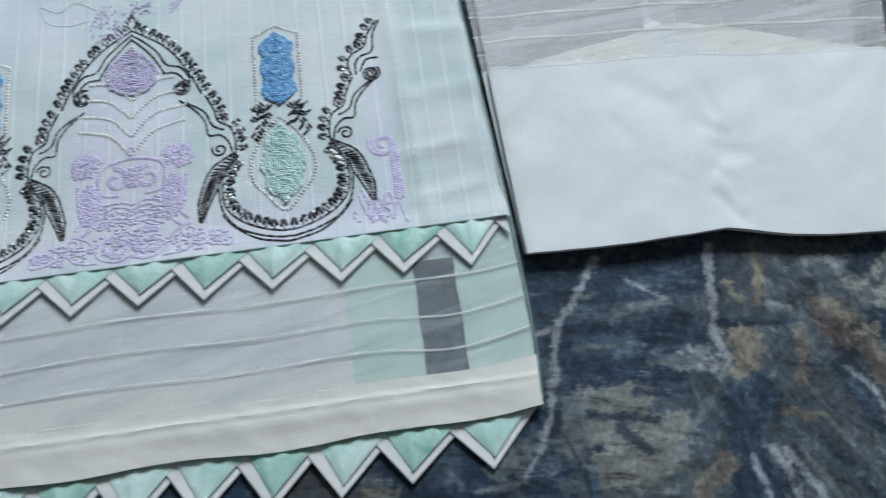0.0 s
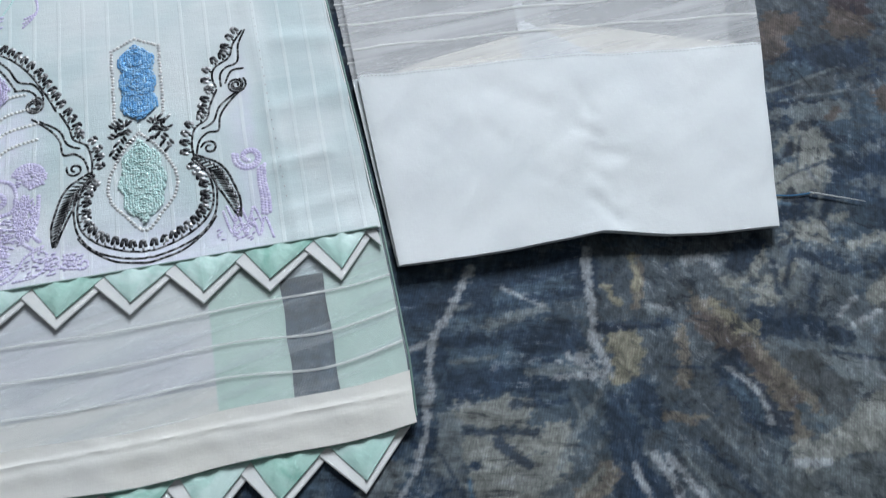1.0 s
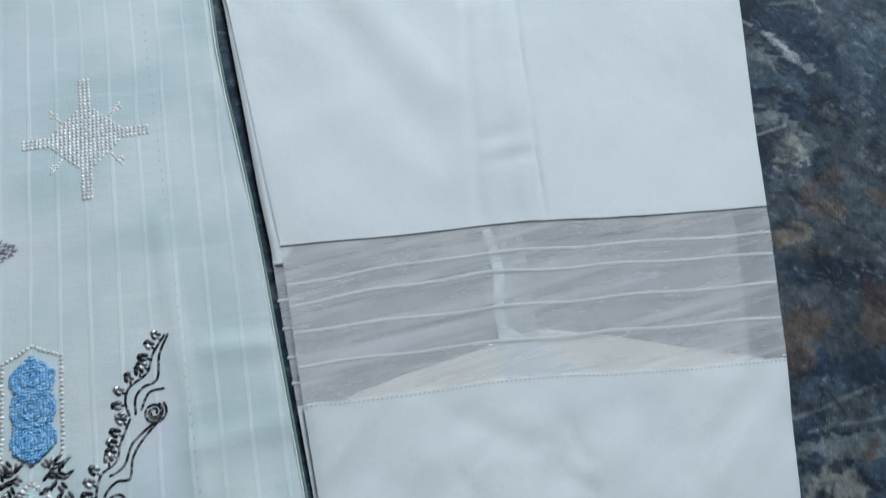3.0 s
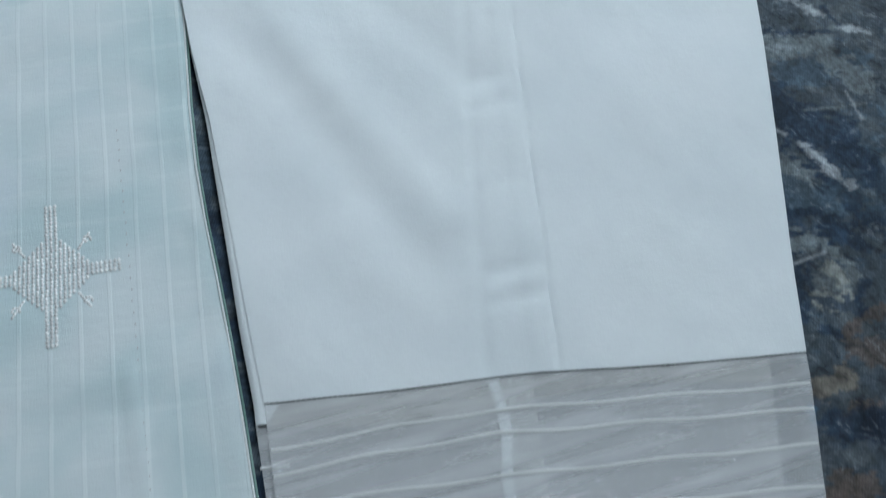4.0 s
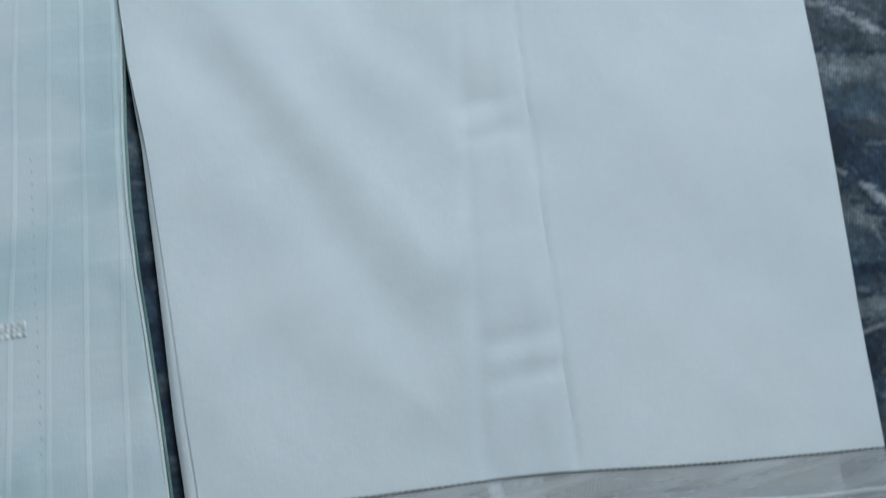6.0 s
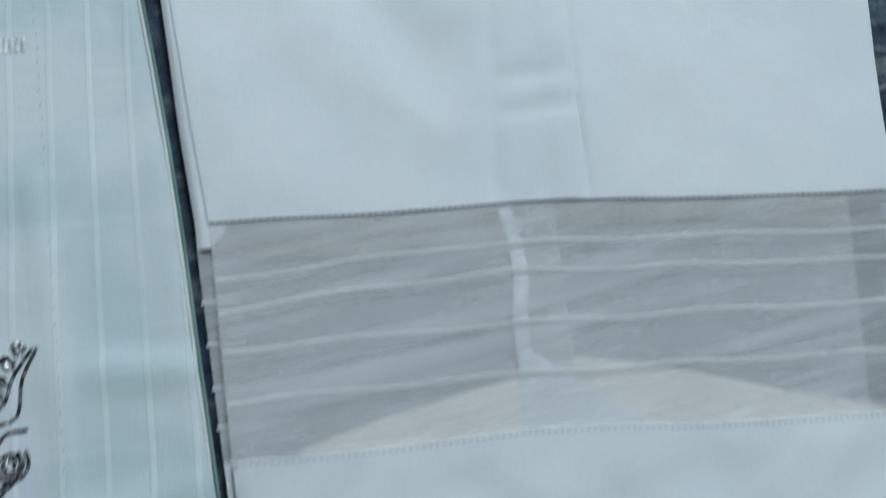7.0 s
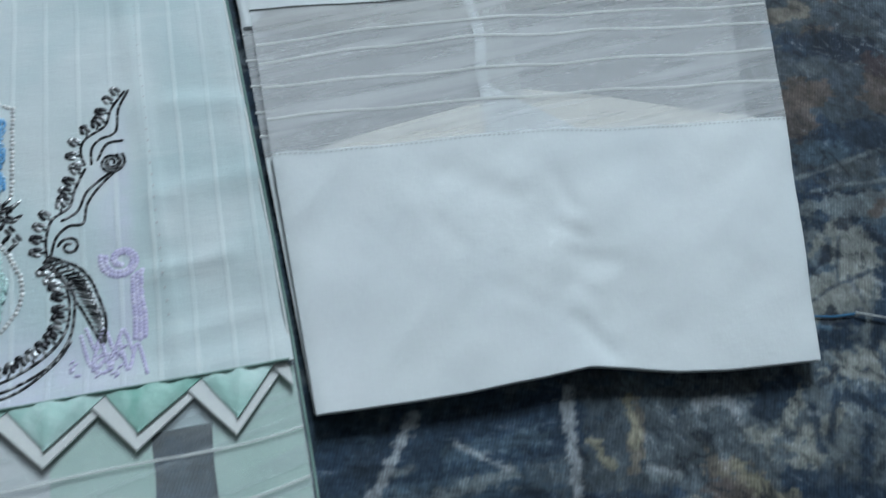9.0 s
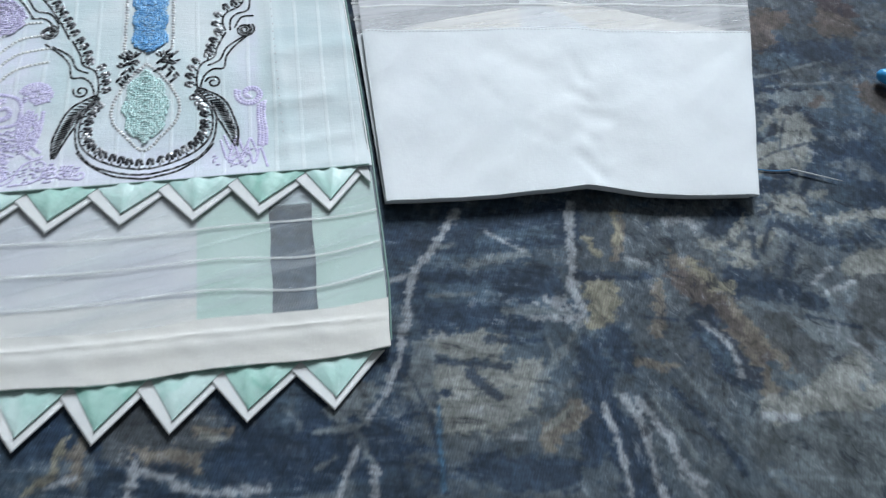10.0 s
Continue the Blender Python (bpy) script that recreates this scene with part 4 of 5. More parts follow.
def arch_side(flip, cx, stitches, full):
    """One side of the dark scroll: the arch (full) or a free tip, then a second swell, a leaf and half of the bowl."""
    f = lambda pts: smooth_path([(cx + flip * u, v) for u, v in pts])
    s = stitches
    rope = dict(width=0.0013, gap=0.5, turn=0.12, height=0.0008)
    if full:
        swell = f([(0.0930, 0.2775), (0.0840, 0.2715), (0.0740, 0.2640), (0.0655, 0.2545), (0.0585, 0.2430), (0.0530, 0.2320), (0.0490, 0.2225)])
        s.comb(swell, 0.0056, 0.0074, 0.0044, -flip, -0.3)
        s.line(swell, **rope)
        s.line(f([(0.0930, 0.2738), (0.0850, 0.2672), (0.0765, 0.2580), (0.0710, 0.2480), (0.0620, 0.2445), (0.0565, 0.2355), (0.0570, 0.2290)]), **rope)
        s.line(f([(0.0930, 0.2702), (0.0870, 0.2640), (0.0800, 0.2555), (0.0745, 0.2460), (0.0725, 0.2415)]), **rope)
        s.line(f([(0.0725, 0.2415), (0.0660, 0.2410), (0.0610, 0.2365), (0.0600, 0.2300)]), **rope)
        s.swirl(cx + flip * 0.0620, 0.2288, 0.0064, 1.2, 1.6, flip, **rope)
        s.swirl(cx + flip * 0.0620, 0.2288, 0.0048, 1.6, 1.3, flip, **rope)
        for k in range(3):
            s.put(cx + flip * (0.0922 - 0.0012 * k), 0.2845 + 0.0025 * (2 - k), 1.57 + 0.3 * flip * k, 0.0055, 0.0014, 0.0009)
    else:
        swell = f([(0.0661, 0.2611), (0.0600, 0.2523), (0.0565, 0.2430), (0.0475, 0.2370), (0.0450, 0.2298), (0.0468, 0.2221)])
        s.comb(swell, 0.0055, 0.0068, 0.0043, -flip, -0.3)
        s.line(swell, **rope)
        s.line(f([(0.0682, 0.2615), (0.0633, 0.2516), (0.0613, 0.2389), (0.0540, 0.2357), (0.0501, 0.2307), (0.0497, 0.2223)]), **rope)
        s.line(f([(0.0636, 0.2333), (0.0569, 0.2324), (0.0526, 0.2244)]), **rope)
        s.swirl(cx + flip * 0.0589, 0.2219, 0.0062, 0.6, 1.7, -flip, **rope)
        s.swirl(cx + flip * 0.0589, 0.2219, 0.0045, 0.9, 1.2, -flip, **rope)
    second = f([(0.0465, 0.2199), (0.0417, 0.2095), (0.0392, 0.2007), (0.0318, 0.1950), (0.0292, 0.1846), (0.0297, 0.1756)])
    s.comb(second, 0.0055, 0.0072, 0.0043, -flip, -0.3)
    s.line(second, **rope)
    s.line(f([(0.0627, 0.2190), (0.0524, 0.2092), (0.0472, 0.2010), (0.0454, 0.1912), (0.0390, 0.1906), (0.0336, 0.1855), (0.0311, 0.1760)]), **rope)
    s.line(f([(0.0581, 0.2165), (0.0475, 0.2084), (0.0430, 0.1981), (0.0362, 0.1940)]), **rope)
    s.swirl(cx + flip * 0.0392, 0.1803, 0.0048, math.pi * 0.9, 1.3, -flip, **rope)
    # the hatched leaf, an S-shaped blade filled with crossing stitches
    spine = smooth_path([(cx + flip * u, v) for u, v in ((0.0296, 0.1752), (0.0412, 0.1648), (0.0458, 0.1545), (0.0498, 0.1435), (0.0518, 0.1325))], 12)
    n = len(spine)
    for i, (x, y) in enumerate(spine):
        w = 0.0047 * float(np.interp(i / (n - 1), (0, 0.2, 0.45, 0.75, 1), (0.35, 0.9, 1.0, 0.75, 0.15)))
        p, q = spine[max(i - 1, 0)], spine[min(i + 1, n - 1)]
        d = math.atan2(q[1] - p[1], q[0] - p[0])
        for k in (-1, 1):
            s.put(x - math.sin(d) * w * k, y + math.cos(d) * w * k, d, 0.0026, 0.0013, 0.0009)
        if i % 2 == 0:
            s.put(x, y, d + 0.9 * flip, w * 2.2, 0.0011, 0.0009)
            s.put(x - math.sin(d) * w * 0.4, y + math.cos(d) * w * 0.4, d - 0.5 * flip, w * 1.1, 0.0009, 0.0009)
    # the bowl: loops inside, three ropes outside
    rim = f([(0.0, 0.1197), (0.0045, 0.1197), (0.0168, 0.1235), (0.0293, 0.1308), (0.0367, 0.1400), (0.0386, 0.1522), (0.0362, 0.1645), (0.0308, 0.1735)])
    s.line(rim, **rope)
    s.comb(rim, 0.0057, 0.0072, 0.0044, flip, 0.25)
    s.line(f([(0.0, 0.1153), (0.0045, 0.1152), (0.0176, 0.1187), (0.0307, 0.1260), (0.0382, 0.1365), (0.0405, 0.1480), (0.0403, 0.1577), (0.0375, 0.1665)]), **rope)
    s.line(f([(0.0, 0.1119), (0.0045, 0.1124), (0.0187, 0.1162), (0.0320, 0.1262), (0.0385, 0.1345)]), **rope)


def medallion(cx, cy, half, centres, outline, material, name, label):
    s = Stitches(body_z)
    step = 0.0015
    for i in range(-12, 13):
        for j in range(int(-half / step) - 1, int(half / step) + 2):
            x, y = i * step + random.uniform(-0.0004, 0.0004), j * step + random.uniform(-0.0004, 0.0004)
            if abs(x) > outline(y):
                continue
            d, c = min((math.hypot(x, y - k), k) for k in centres)
            ring = 0.5 + 0.5 * math.cos(d * 2 * math.pi / 0.0046)
            a = math.atan2(y - c, x) + math.pi / 2 + random.uniform(-0.25, 0.25)
            mound = 0.0010 * (1 - (abs(x) / outline(y)) ** 2)
            s.put(cx + x, cy + y, a, 0.0036, 0.0015, 0.0010, mound + 0.0007 * ring)
    s.done(name, material, kurta, label)


def outline_stitches(s, path):
    for x, y, a in along(path, 0.0023):
        s.put(x + random.uniform(-0.0003, 0.0003), y, a + random.uniform(-0.6, 0.6), 0.0028, 0.0021, 0.0009)


def filled(s, cx, cy, rx, ry, angle, count, length=0.0032, width=0.0014):
    """A patch of close, slightly untidy satin stitches inside an ellipse."""
    for _ in range(count):
        r, a = math.sqrt(random.random()), random.uniform(0, 2 * math.pi)
        s.put(cx + rx * r * math.cos(a), cy + ry * r * math.sin(a), angle + random.uniform(-0.5, 0.5), length, width, 0.0007, 0.0004 * (1 - r))


def lilac_scroll(cx, half=0):
    """The mirrored lilac ornament between two bowls; half keeps the outer part of one side."""
    s = Stitches(body_z)
    soft = dict(length=0.0036, width=0.0024, turn=0.45, gap=0.5)
    thin = dict(length=0.0032, width=0.0016, turn=0.35, gap=0.55)
    for flip in ((-1, 1) if not half else (half,)):
        g = lambda u, v: (cx + flip * u, v)
        if half:
            for r in (0.0092, 0.0070):
                s.swirl(*g(0.032, 0.170), r, math.pi * 0.9, 1.3, -flip, **soft)
            for k in range(3):
                s.line(smooth_path([g(0.0235 + 0.0019 * k, 0.163 - 0.001 * k), g(0.0245 + 0.0016 * k, 0.152), g(0.0235 + 0.0019 * k, 0.142), g(0.024 + 0.0020 * k, 0.131)]), **soft)
            zig = [g(0.0235 + 0.0038 * k, 0.1150 + (0.0130 if k % 2 else 0.0) + 0.0012 * k) for k in range(8)]
            s.line(smooth_path(zig), **thin)
            s.line(smooth_path([(x - flip * 0.002, 0.75 * y + 0.038) for x, y in zig[2:]]), **thin)
            filled(s, *g(0.0400, 0.1230), 0.0150, 0.0080, 0.4, 30, 0.0034, 0.0011)
            s.swirl(*g(0.041, 0.1215), 0.0055, 0.5, 1.4, -flip, **thin)
            continue
        # the outer ring and the close-stitched column below it
        for r in (0.0104, 0.0088, 0.0070, 0.0050):
            s.swirl(*g(0.0290, 0.1787), r, math.pi * (0.9 if flip > 0 else 0.1), 1.15, -flip, **soft)
        filled(s, *g(0.0290, 0.1787), 0.0085, 0.0085, 0.3, 50)
        filled(s, *g(0.0255, 0.1530), 0.0068, 0.0145, 1.3 * flip, 230)
        filled(s, *g(0.0150, 0.1450), 0.0140, 0.0100, 0.2, 60, 0.0034, 0.0012)
        filled(s, *g(0.0380, 0.1210), 0.0200, 0.0070, 0.3, 70, 0.0034, 0.0012)
        s.line(smooth_path([g(0.0200, 0.166), g(0.0195, 0.152), g(0.0230, 0.139), g(0.0300, 0.132)]), **soft)
        s.line(smooth_path([g(0.0330, 0.166), g(0.0320, 0.152), g(0.0290, 0.143), g(0.0340, 0.136)]), **soft)
        # the two eyes of the middle and the brow over them
        for r in (0.0088, 0.0072):
            s.swirl(*g(0.0100, 0.1680), r, math.pi / 2, 1.1, flip, **soft)
        s.line(smooth_path([g(0.0, 0.1815), g(0.0090, 0.1805), g(0.0180, 0.1765), g(0.0205, 0.1680), g(0.0180, 0.1590), g(0.0080, 0.1570)]), **soft)
        for k in range(5):
            s.line(smooth_path([g(0.0, 0.1365 + 0.0034 * k), g(0.0085, 0.1390 + 0.0034 * k), g(0.0190, 0.1350 + 0.0038 * k)]), **thin)
        # heart-shaped curls, and scrolls that run out along the seam
        for r in (0.0098, 0.0080):
            s.swirl(*g(0.0105, 0.1240), r, 1.0, 1.3, flip, **soft)
        s.line(smooth_path([g(0.0, 0.1160), g(0.0080, 0.1128), g(0.0190, 0.1165), g(0.0250, 0.1280), g(0.0350, 0.1330)]), **thin)
        s.line(smooth_path([g(0.0200, 0.1135), g(0.0320, 0.1150), g(0.0400, 0.1225), g(0.0470, 0.1170), g(0.0570, 0.1150)]), **thin)
        s.swirl(*g(0.0410, 0.1225), 0.0062, 0.5, 1.4, -flip, **thin)
        s.swirl(*g(0.0340, 0.1280), 0.0055, 1.5, 1.3, flip, **thin)
        s.swirl(*g(0.0570, 0.1180), 0.0045, 2.0, 1.2, flip, **thin)
        s.swirl(*g(0.0495, 0.1210), 0.0034, 2.0, 1.2, -flip, **thin)
    if not half:
        filled(s, cx, 0.1690, 0.0060, 0.0075, 0.1, 90)
        filled(s, cx, 0.1855, 0.0028, 0.0050, 1.5, 24)
        filled(s, cx, 0.1270, 0.0220, 0.0130, 0.2, 130, 0.0034, 0.0014)
    return s


def embroidery():
    random.seed(11)
    for cx in (-0.128, -0.314, -0.500):
        dark = Stitches(body_z)
        arch_side(1, cx, dark, cx < -0.2)
        arch_side(-1, cx, dark, True)
        for flip in (-1, 1):
            for u, v, a in ((0.007, 0.200, 0.9), (0.011, 0.204, 0.3), (0.013, 0.199, -0.5), (0.010, 0.195, 1.2), (0.014, 0.193, -0.9), (0.016, 0.206, 0.8), (0.0085, 0.206, 1.6), (0.017, 0.188, -1.0), (0.006, 0.193, 0.2), (0.012, 0.208, 0.9), (0.0135, 0.2035, 1.4), (0.0095, 0.2000, -0.4), (0.0165, 0.1985, 0.5), (0.0125, 0.1890, 1.1), (0.0150, 0.1845, 0.8), (0.0065, 0.2060, -0.7)):
                for k in (-0.001, 0.0006):
                    dark.put(cx + flip * u + k, v + k, flip * a, 0.0052, 0.0016, 0.0012)
        dark.done("arch_embroidery", BLACK_THREAD, kurta, "gunmetal metallic scroll embroidery")
        blue_edge = lambda y: 0.0103 + 0.0010 * math.cos(y * 2 * math.pi / 0.0165) if abs(y) < 0.0165 else max(0.0005, 0.0113 * max(0.0, 1 - ((abs(y) - 0.0165) / 0.0108) ** 1.7))
        medallion(cx, 0.2340, 0.0268, (-0.0165, 0.0, 0.0165), blue_edge, BLUE_THREAD, "blue_medallion", "raised blue satin-stitch medallion")
        teal_edge = lambda y: max(0.0005, 0.0132 * (1 - (abs(y) / 0.0280) ** 2.4) + 0.0010 * math.cos(y * 2 * math.pi / 0.0165))
        medallion(cx - 0.001, 0.1650, 0.0268, (-0.0165, 0.0, 0.0165), teal_edge, TEAL_THREAD, "teal_medallion", "raised pale teal medallion")
        rim = Stitches(body_z)
        outline_stitches(rim, [(cx + x, y) for x, y in ((-0.0150, 0.2095), (-0.0145, 0.2600), (-0.0080, 0.2630), (0.0, 0.2672), (0.0080, 0.2630), (0.0145, 0.2600), (0.0140, 0.2095))])
        outline_stitches(rim, smooth_path([(cx - 0.001 + x, 0.165 + y) for x, y in ((0, 0.033), (0.010, 0.022), (0.0192, 0.004), (0.0185, -0.010), (0.010, -0.022), (0, -0.032), (-0.010, -0.022), (-0.0185, -0.010), (-0.0192, 0.004), (-0.010, 0.022), (0, 0.033))]))
        rim.done("pearl_outline", PEARL_THREAD, kurta, "pearly bead-like outline stitches")
    for cx in (-0.221, -0.407):
        lilac_scroll(cx).done("lilac_scroll", LILAC_THREAD, kurta, "lilac mirrored scroll embroidery")
        drops = Stitches(body_z)
        for i in range(-10, 11):
            for j in range(-14, 13):
                x, y = i * 0.0017 + random.uniform(-0.0004, 0.0004), j * 0.0017 + random.uniform(-0.0004, 0.0004)
                if abs(x) < 0.0168 * (math.sqrt(max(0.0, 1 - ((y + 0.004) / 0.0150) ** 2)) if y < -0.002 else max(0.0, 1 - ((y + 0.002) / 0.0200) ** 1.3)):
                    d = math.hypot(x, y + 0.004)
                    drops.put(cx + x, 0.2465 + y, math.atan2(y + 0.004, x) + math.pi / 2 + random.uniform(-0.3, 0.3), 0.0036, 0.0015, 0.0009, 0.0007 * (0.5 + 0.5 * math.cos(d * 1250)))
        drops.done("lilac_drop", LILAC_THREAD, kurta, "lilac satin-stitch drop under the arch")
        pearl = Stitches(body_z)
        for flip in (-1, 1):
            for k in range(4):
                outline_stitches(pearl, smooth_path([(cx + flip * 0.001, 0.184 + 0.0135 * k), (cx + flip * 0.014, 0.199 + 0.0125 * k), (cx + flip * (0.034 - 0.006 * (k > 1)), 0.205 + 0.011 * k)]))
        pearl.done("pearl_chevron", CHALK_THREAD, kurta, "pearly chevron rows")
        tuft = Stitches(body_z)
        filled(tuft, cx - 0.015, 0.2840, 0.0125, 0.0170, 1.2, 70, 0.0034, 0.0011)
        filled(tuft, cx + 0.006, 0.2960, 0.0080, 0.0080, 0.4, 25, 0.0034, 0.0011)
        tuft.done("lilac_tuft", LILAC_THREAD, kurta, "loose lilac stitches above the arch")
    side = lilac_scroll(-0.035, half=-1)
    side.done("lilac_scroll", LILAC_THREAD, kurta, "lilac half scroll embroidery")
    # silver stars
    for cx, cy in ((-0.097, 0.388), (-0.290, 0.388), (-0.200, 0.560)):
        star = Stitches(body_z)
        for i in range(-16, 17):
            for j in range(-18, 19):
                x, y = i * 0.0023, j * 0.0023
                if abs(x) + abs(y) < 0.0245 and max(abs(x), abs(y)) < 0.0205 or (abs(x) < 0.0040 and abs(y) < 0.0395) or (abs(y) < 0.0040 and abs(x) < 0.0365):
                    star.put(cx + x, cy + y, random.uniform(-0.15, 0.15), 0.0027, 0.0010, 0.0005, 0.0002)
                    star.put(cx + x + random.uniform(-0.0003, 0.0003), cy + y, math.pi / 2 + random.uniform(-0.15, 0.15), 0.0030, 0.0015, 0.0006, 0.0003)
        for fx in (-1, 1):
            for fy in (-1, 1):
                star.line([(cx + fx * 0.014, cy + fy * 0.013), (cx + fx * 0.0195, cy + fy * 0.021)], width=0.0014)
                star.swirl(cx + fx * 0.018, cy + fy * 0.0175, 0.0022, 0.0, 1.0, 1)
        star.done("star_motif", SILVER_THREAD, kurta, "silver thread eight-pointed star")
    sprigs()


SPRIG_STEMS = ([(-0.090, 0.690), (-0.0917, 0.680), (-0.0942, 0.654), (-0.0963, 0.637), (-0.1034, 0.6175)], [(-0.0947, 0.6446), (-0.0832, 0.6452), (-0.0700, 0.6403)])
SPRIG_LEAVES = ((-0.0990, 0.6658, -0.6, 0.015), (-0.1008, 0.6538, -0.4, 0.012), (-0.0833, 0.6744, 0.8, 0.016), (-0.0799, 0.6684, 0.7, 0.018), (-0.0876, 0.6564, 0.8, 0.014), (-0.0776, 0.6512, 1.1, 0.010),
                (-0.0832, 0.6392, 1.0, 0.010), (-0.0710, 0.6406, -0.5, 0.012), (-0.0898, 0.6369, 1.2, 0.009), (-0.0959, 0.6295, 1.4, 0.010), (-0.1050, 0.6344, 0.9, 0.011), (-0.1058, 0.6262, 1.2, 0.010))


def sprigs():
    # dusty lilac plume with silver-black barbs beside the arch
    for cx, cy, turn, size in ((-0.160, 0.323, 0.05, 1.0), (-0.165, 0.432, 0.75, 1.0), (-0.345, 0.323, 0.05, 1.0)):
        barbs, soft = Stitches(body_z), Stitches(body_z)
        c, s = math.cos(turn), math.sin(turn)
        for i in range(46):
            t = i / 45
            u, w = (-0.028 + 0.052 * t) * size, 0.0105 * size * math.sin(math.pi * min(1.0, 0.12 + 0.88 * t)) ** 0.7
            for k in (-1, -0.6, -0.2, 0.2, 0.6, 1):
                v = w * k + random.uniform(-0.0006, 0.0006)
                (barbs if (t > 0.42 or abs(k) > 0.9) and random.random() < 0.7 else soft).put(cx + c * u - s * v, cy + s * u + c * v, turn + 0.5 * k + random.uniform(-0.9, 0.9), 0.0038, 0.0011, 0.0006)
        for k in range(3):
            soft.line(smooth_path([(cx - 0.030, cy - 0.004 * k), (cx - 0.034 + 0.002 * k, cy + 0.02), (cx - 0.024, cy + 0.036 - 0.003 * k)]), width=0.0012)
            soft.line(smooth_path([(cx - 0.030, cy - 0.003 * k), (cx - 0.027, cy - 0.022), (cx - 0.036, cy - 0.034 + 0.003 * k)]), width=0.0014)
        soft.done("lilac_plume", LILAC_THREAD, kurta, "dusty lilac plume embroidery")
        barbs.done("plume_edge", PEWTER_THREAD, kurta, "pewter barbs on the plume")
    # leafy sprig near the top: dark hatched leaves on a thin stem, with lilac showing between
    sprig, haze = Stitches(body_z), Stitches(body_z)
    for line in SPRIG_STEMS:
        sprig.line(smooth_path(line), length=0.0024, width=0.0008, gap=0.5)
    for x, y, turn, size in SPRIG_LEAVES:
        for i in range(9):
            t = i / 8 - 0.5
            w = 0.0026 * size / 0.011 * (1 - (2 * t) ** 2) + 0.0002
            px, py = x + math.cos(turn) * t * size, y + math.sin(turn) * t * size
            for k in (-1, 1):
                sprig.put(px - math.sin(turn) * w * k * 0.8, py + math.cos(turn) * w * k * 0.8, turn - 0.5 * k, 0.0024, 0.0011, 0.0007)
            if random.random() < 0.7:
                haze.put(px + random.uniform(-0.004, 0.004), py + random.uniform(-0.004, 0.004), turn, 0.0030, 0.0012, 0.0003)
    sprig.swirl(-0.1020, 0.6115, 0.0026, 0.0, 1.1, 1, width=0.0008)
    sprig.done("leaf_sprig", INK_THREAD, kurta, "dark hatched leaf sprig embroidery")
    haze.done("sprig_shading", LILAC_THREAD, kurta, "pale lilac shading round the sprig")
    faint = Stitches(body_z)
    for flip in (-1, 1):
        faint.line(smooth_path([(-0.213 + flip * 0.004, 0.300), (-0.213 + flip * 0.013, 0.320), (-0.213 + flip * 0.008, 0.350), (-0.213, 0.372)]), width=0.0014)
        faint.line(smooth_path([(-0.213, 0.305), (-0.213 + flip * 0.006, 0.325), (-0.213 + flip * 0.004, 0.345)]), width=0.0018)
    faint.done("teal_spray", TEAL_THREAD, kurta, "pale teal spray above the arch")
    faint = Stitches(body_z)
    faint.line(smooth_path([(-0.245, 0.298), (-0.258, 0.306), (-0.270, 0.300), (-0.282, 0.306), (-0.276, 0.292), (-0.262, 0.288), (-0.250, 0.290)]), width=0.0011)
    faint.done("wave_outline", TEAL_THREAD, kurta, "pale blue wavy outline")


embroidery()

# ---- the trousers ----
trousers = tagged(new("trousers"), "white cotton trousers with an organza pintuck band above the hem", "trousers")
trousers.matrix_world = pose(0, 0.0015, 0, 0, 0, 10.75) @ Matrix.Diagonal((1.010, 1.010, 1.0, 1.0))
leg_left = curve_at([(0.0, 0.001), (0.127, -0.0127), (0.217, -0.0210), (0.258, -0.0278), (0.300, -0.0341), (0.382, -0.0472), (0.430, -0.0575), (0.509, -0.070), (0.562, -0.080), (0.95, -0.15)])
under_reach = curve_at([(0.0, 0.0008), (0.12, 0.0032), (0.15, 0.0040), (0.205, 0.0056), (0.25, 0.0054), (0.30, 0.0044), (0.36, 0.0030), (0.43, 0.0010), (0.95, 0.0)])
leg_right = curve_at([(0.0, 0.2205), (0.026, 0.225), (0.127, 0.243), (0.205, 0.2545), (0.220, 0.256), (0.258, 0.261), (0.291, 0.266), (0.409, 0.283), (0.444, 0.287), (0.532, 0.298), (0.95, 0.345)])
hem_line = curve_at([(-0.02, 0.0), (0.0, 0.0), (0.035, 0.0012), (0.064, 0.0028), (0.095, 0.0058), (0.118, 0.0082), (0.135, 0.0060), (0.157, 0.0025), (0.178, 0.0010), (0.3, 0.0012)])


def handled(x, y):
    """Soft slanting creases where the hem panel was gripped and pressed."""
    if y > 0.14:
        return 0.0
    share = max(0.0, min(1.0, y / 0.02, (0.14 - y) / 0.02))
    u, v = 0.8 * x - 0.6 * y, 0.6 * x + 0.8 * y
    return share * (0.0010 * noise.noise((u * 70, v * 22, 1.5)) + 0.0005 * noise.noise((u * 150, v * 60, 4.5)))


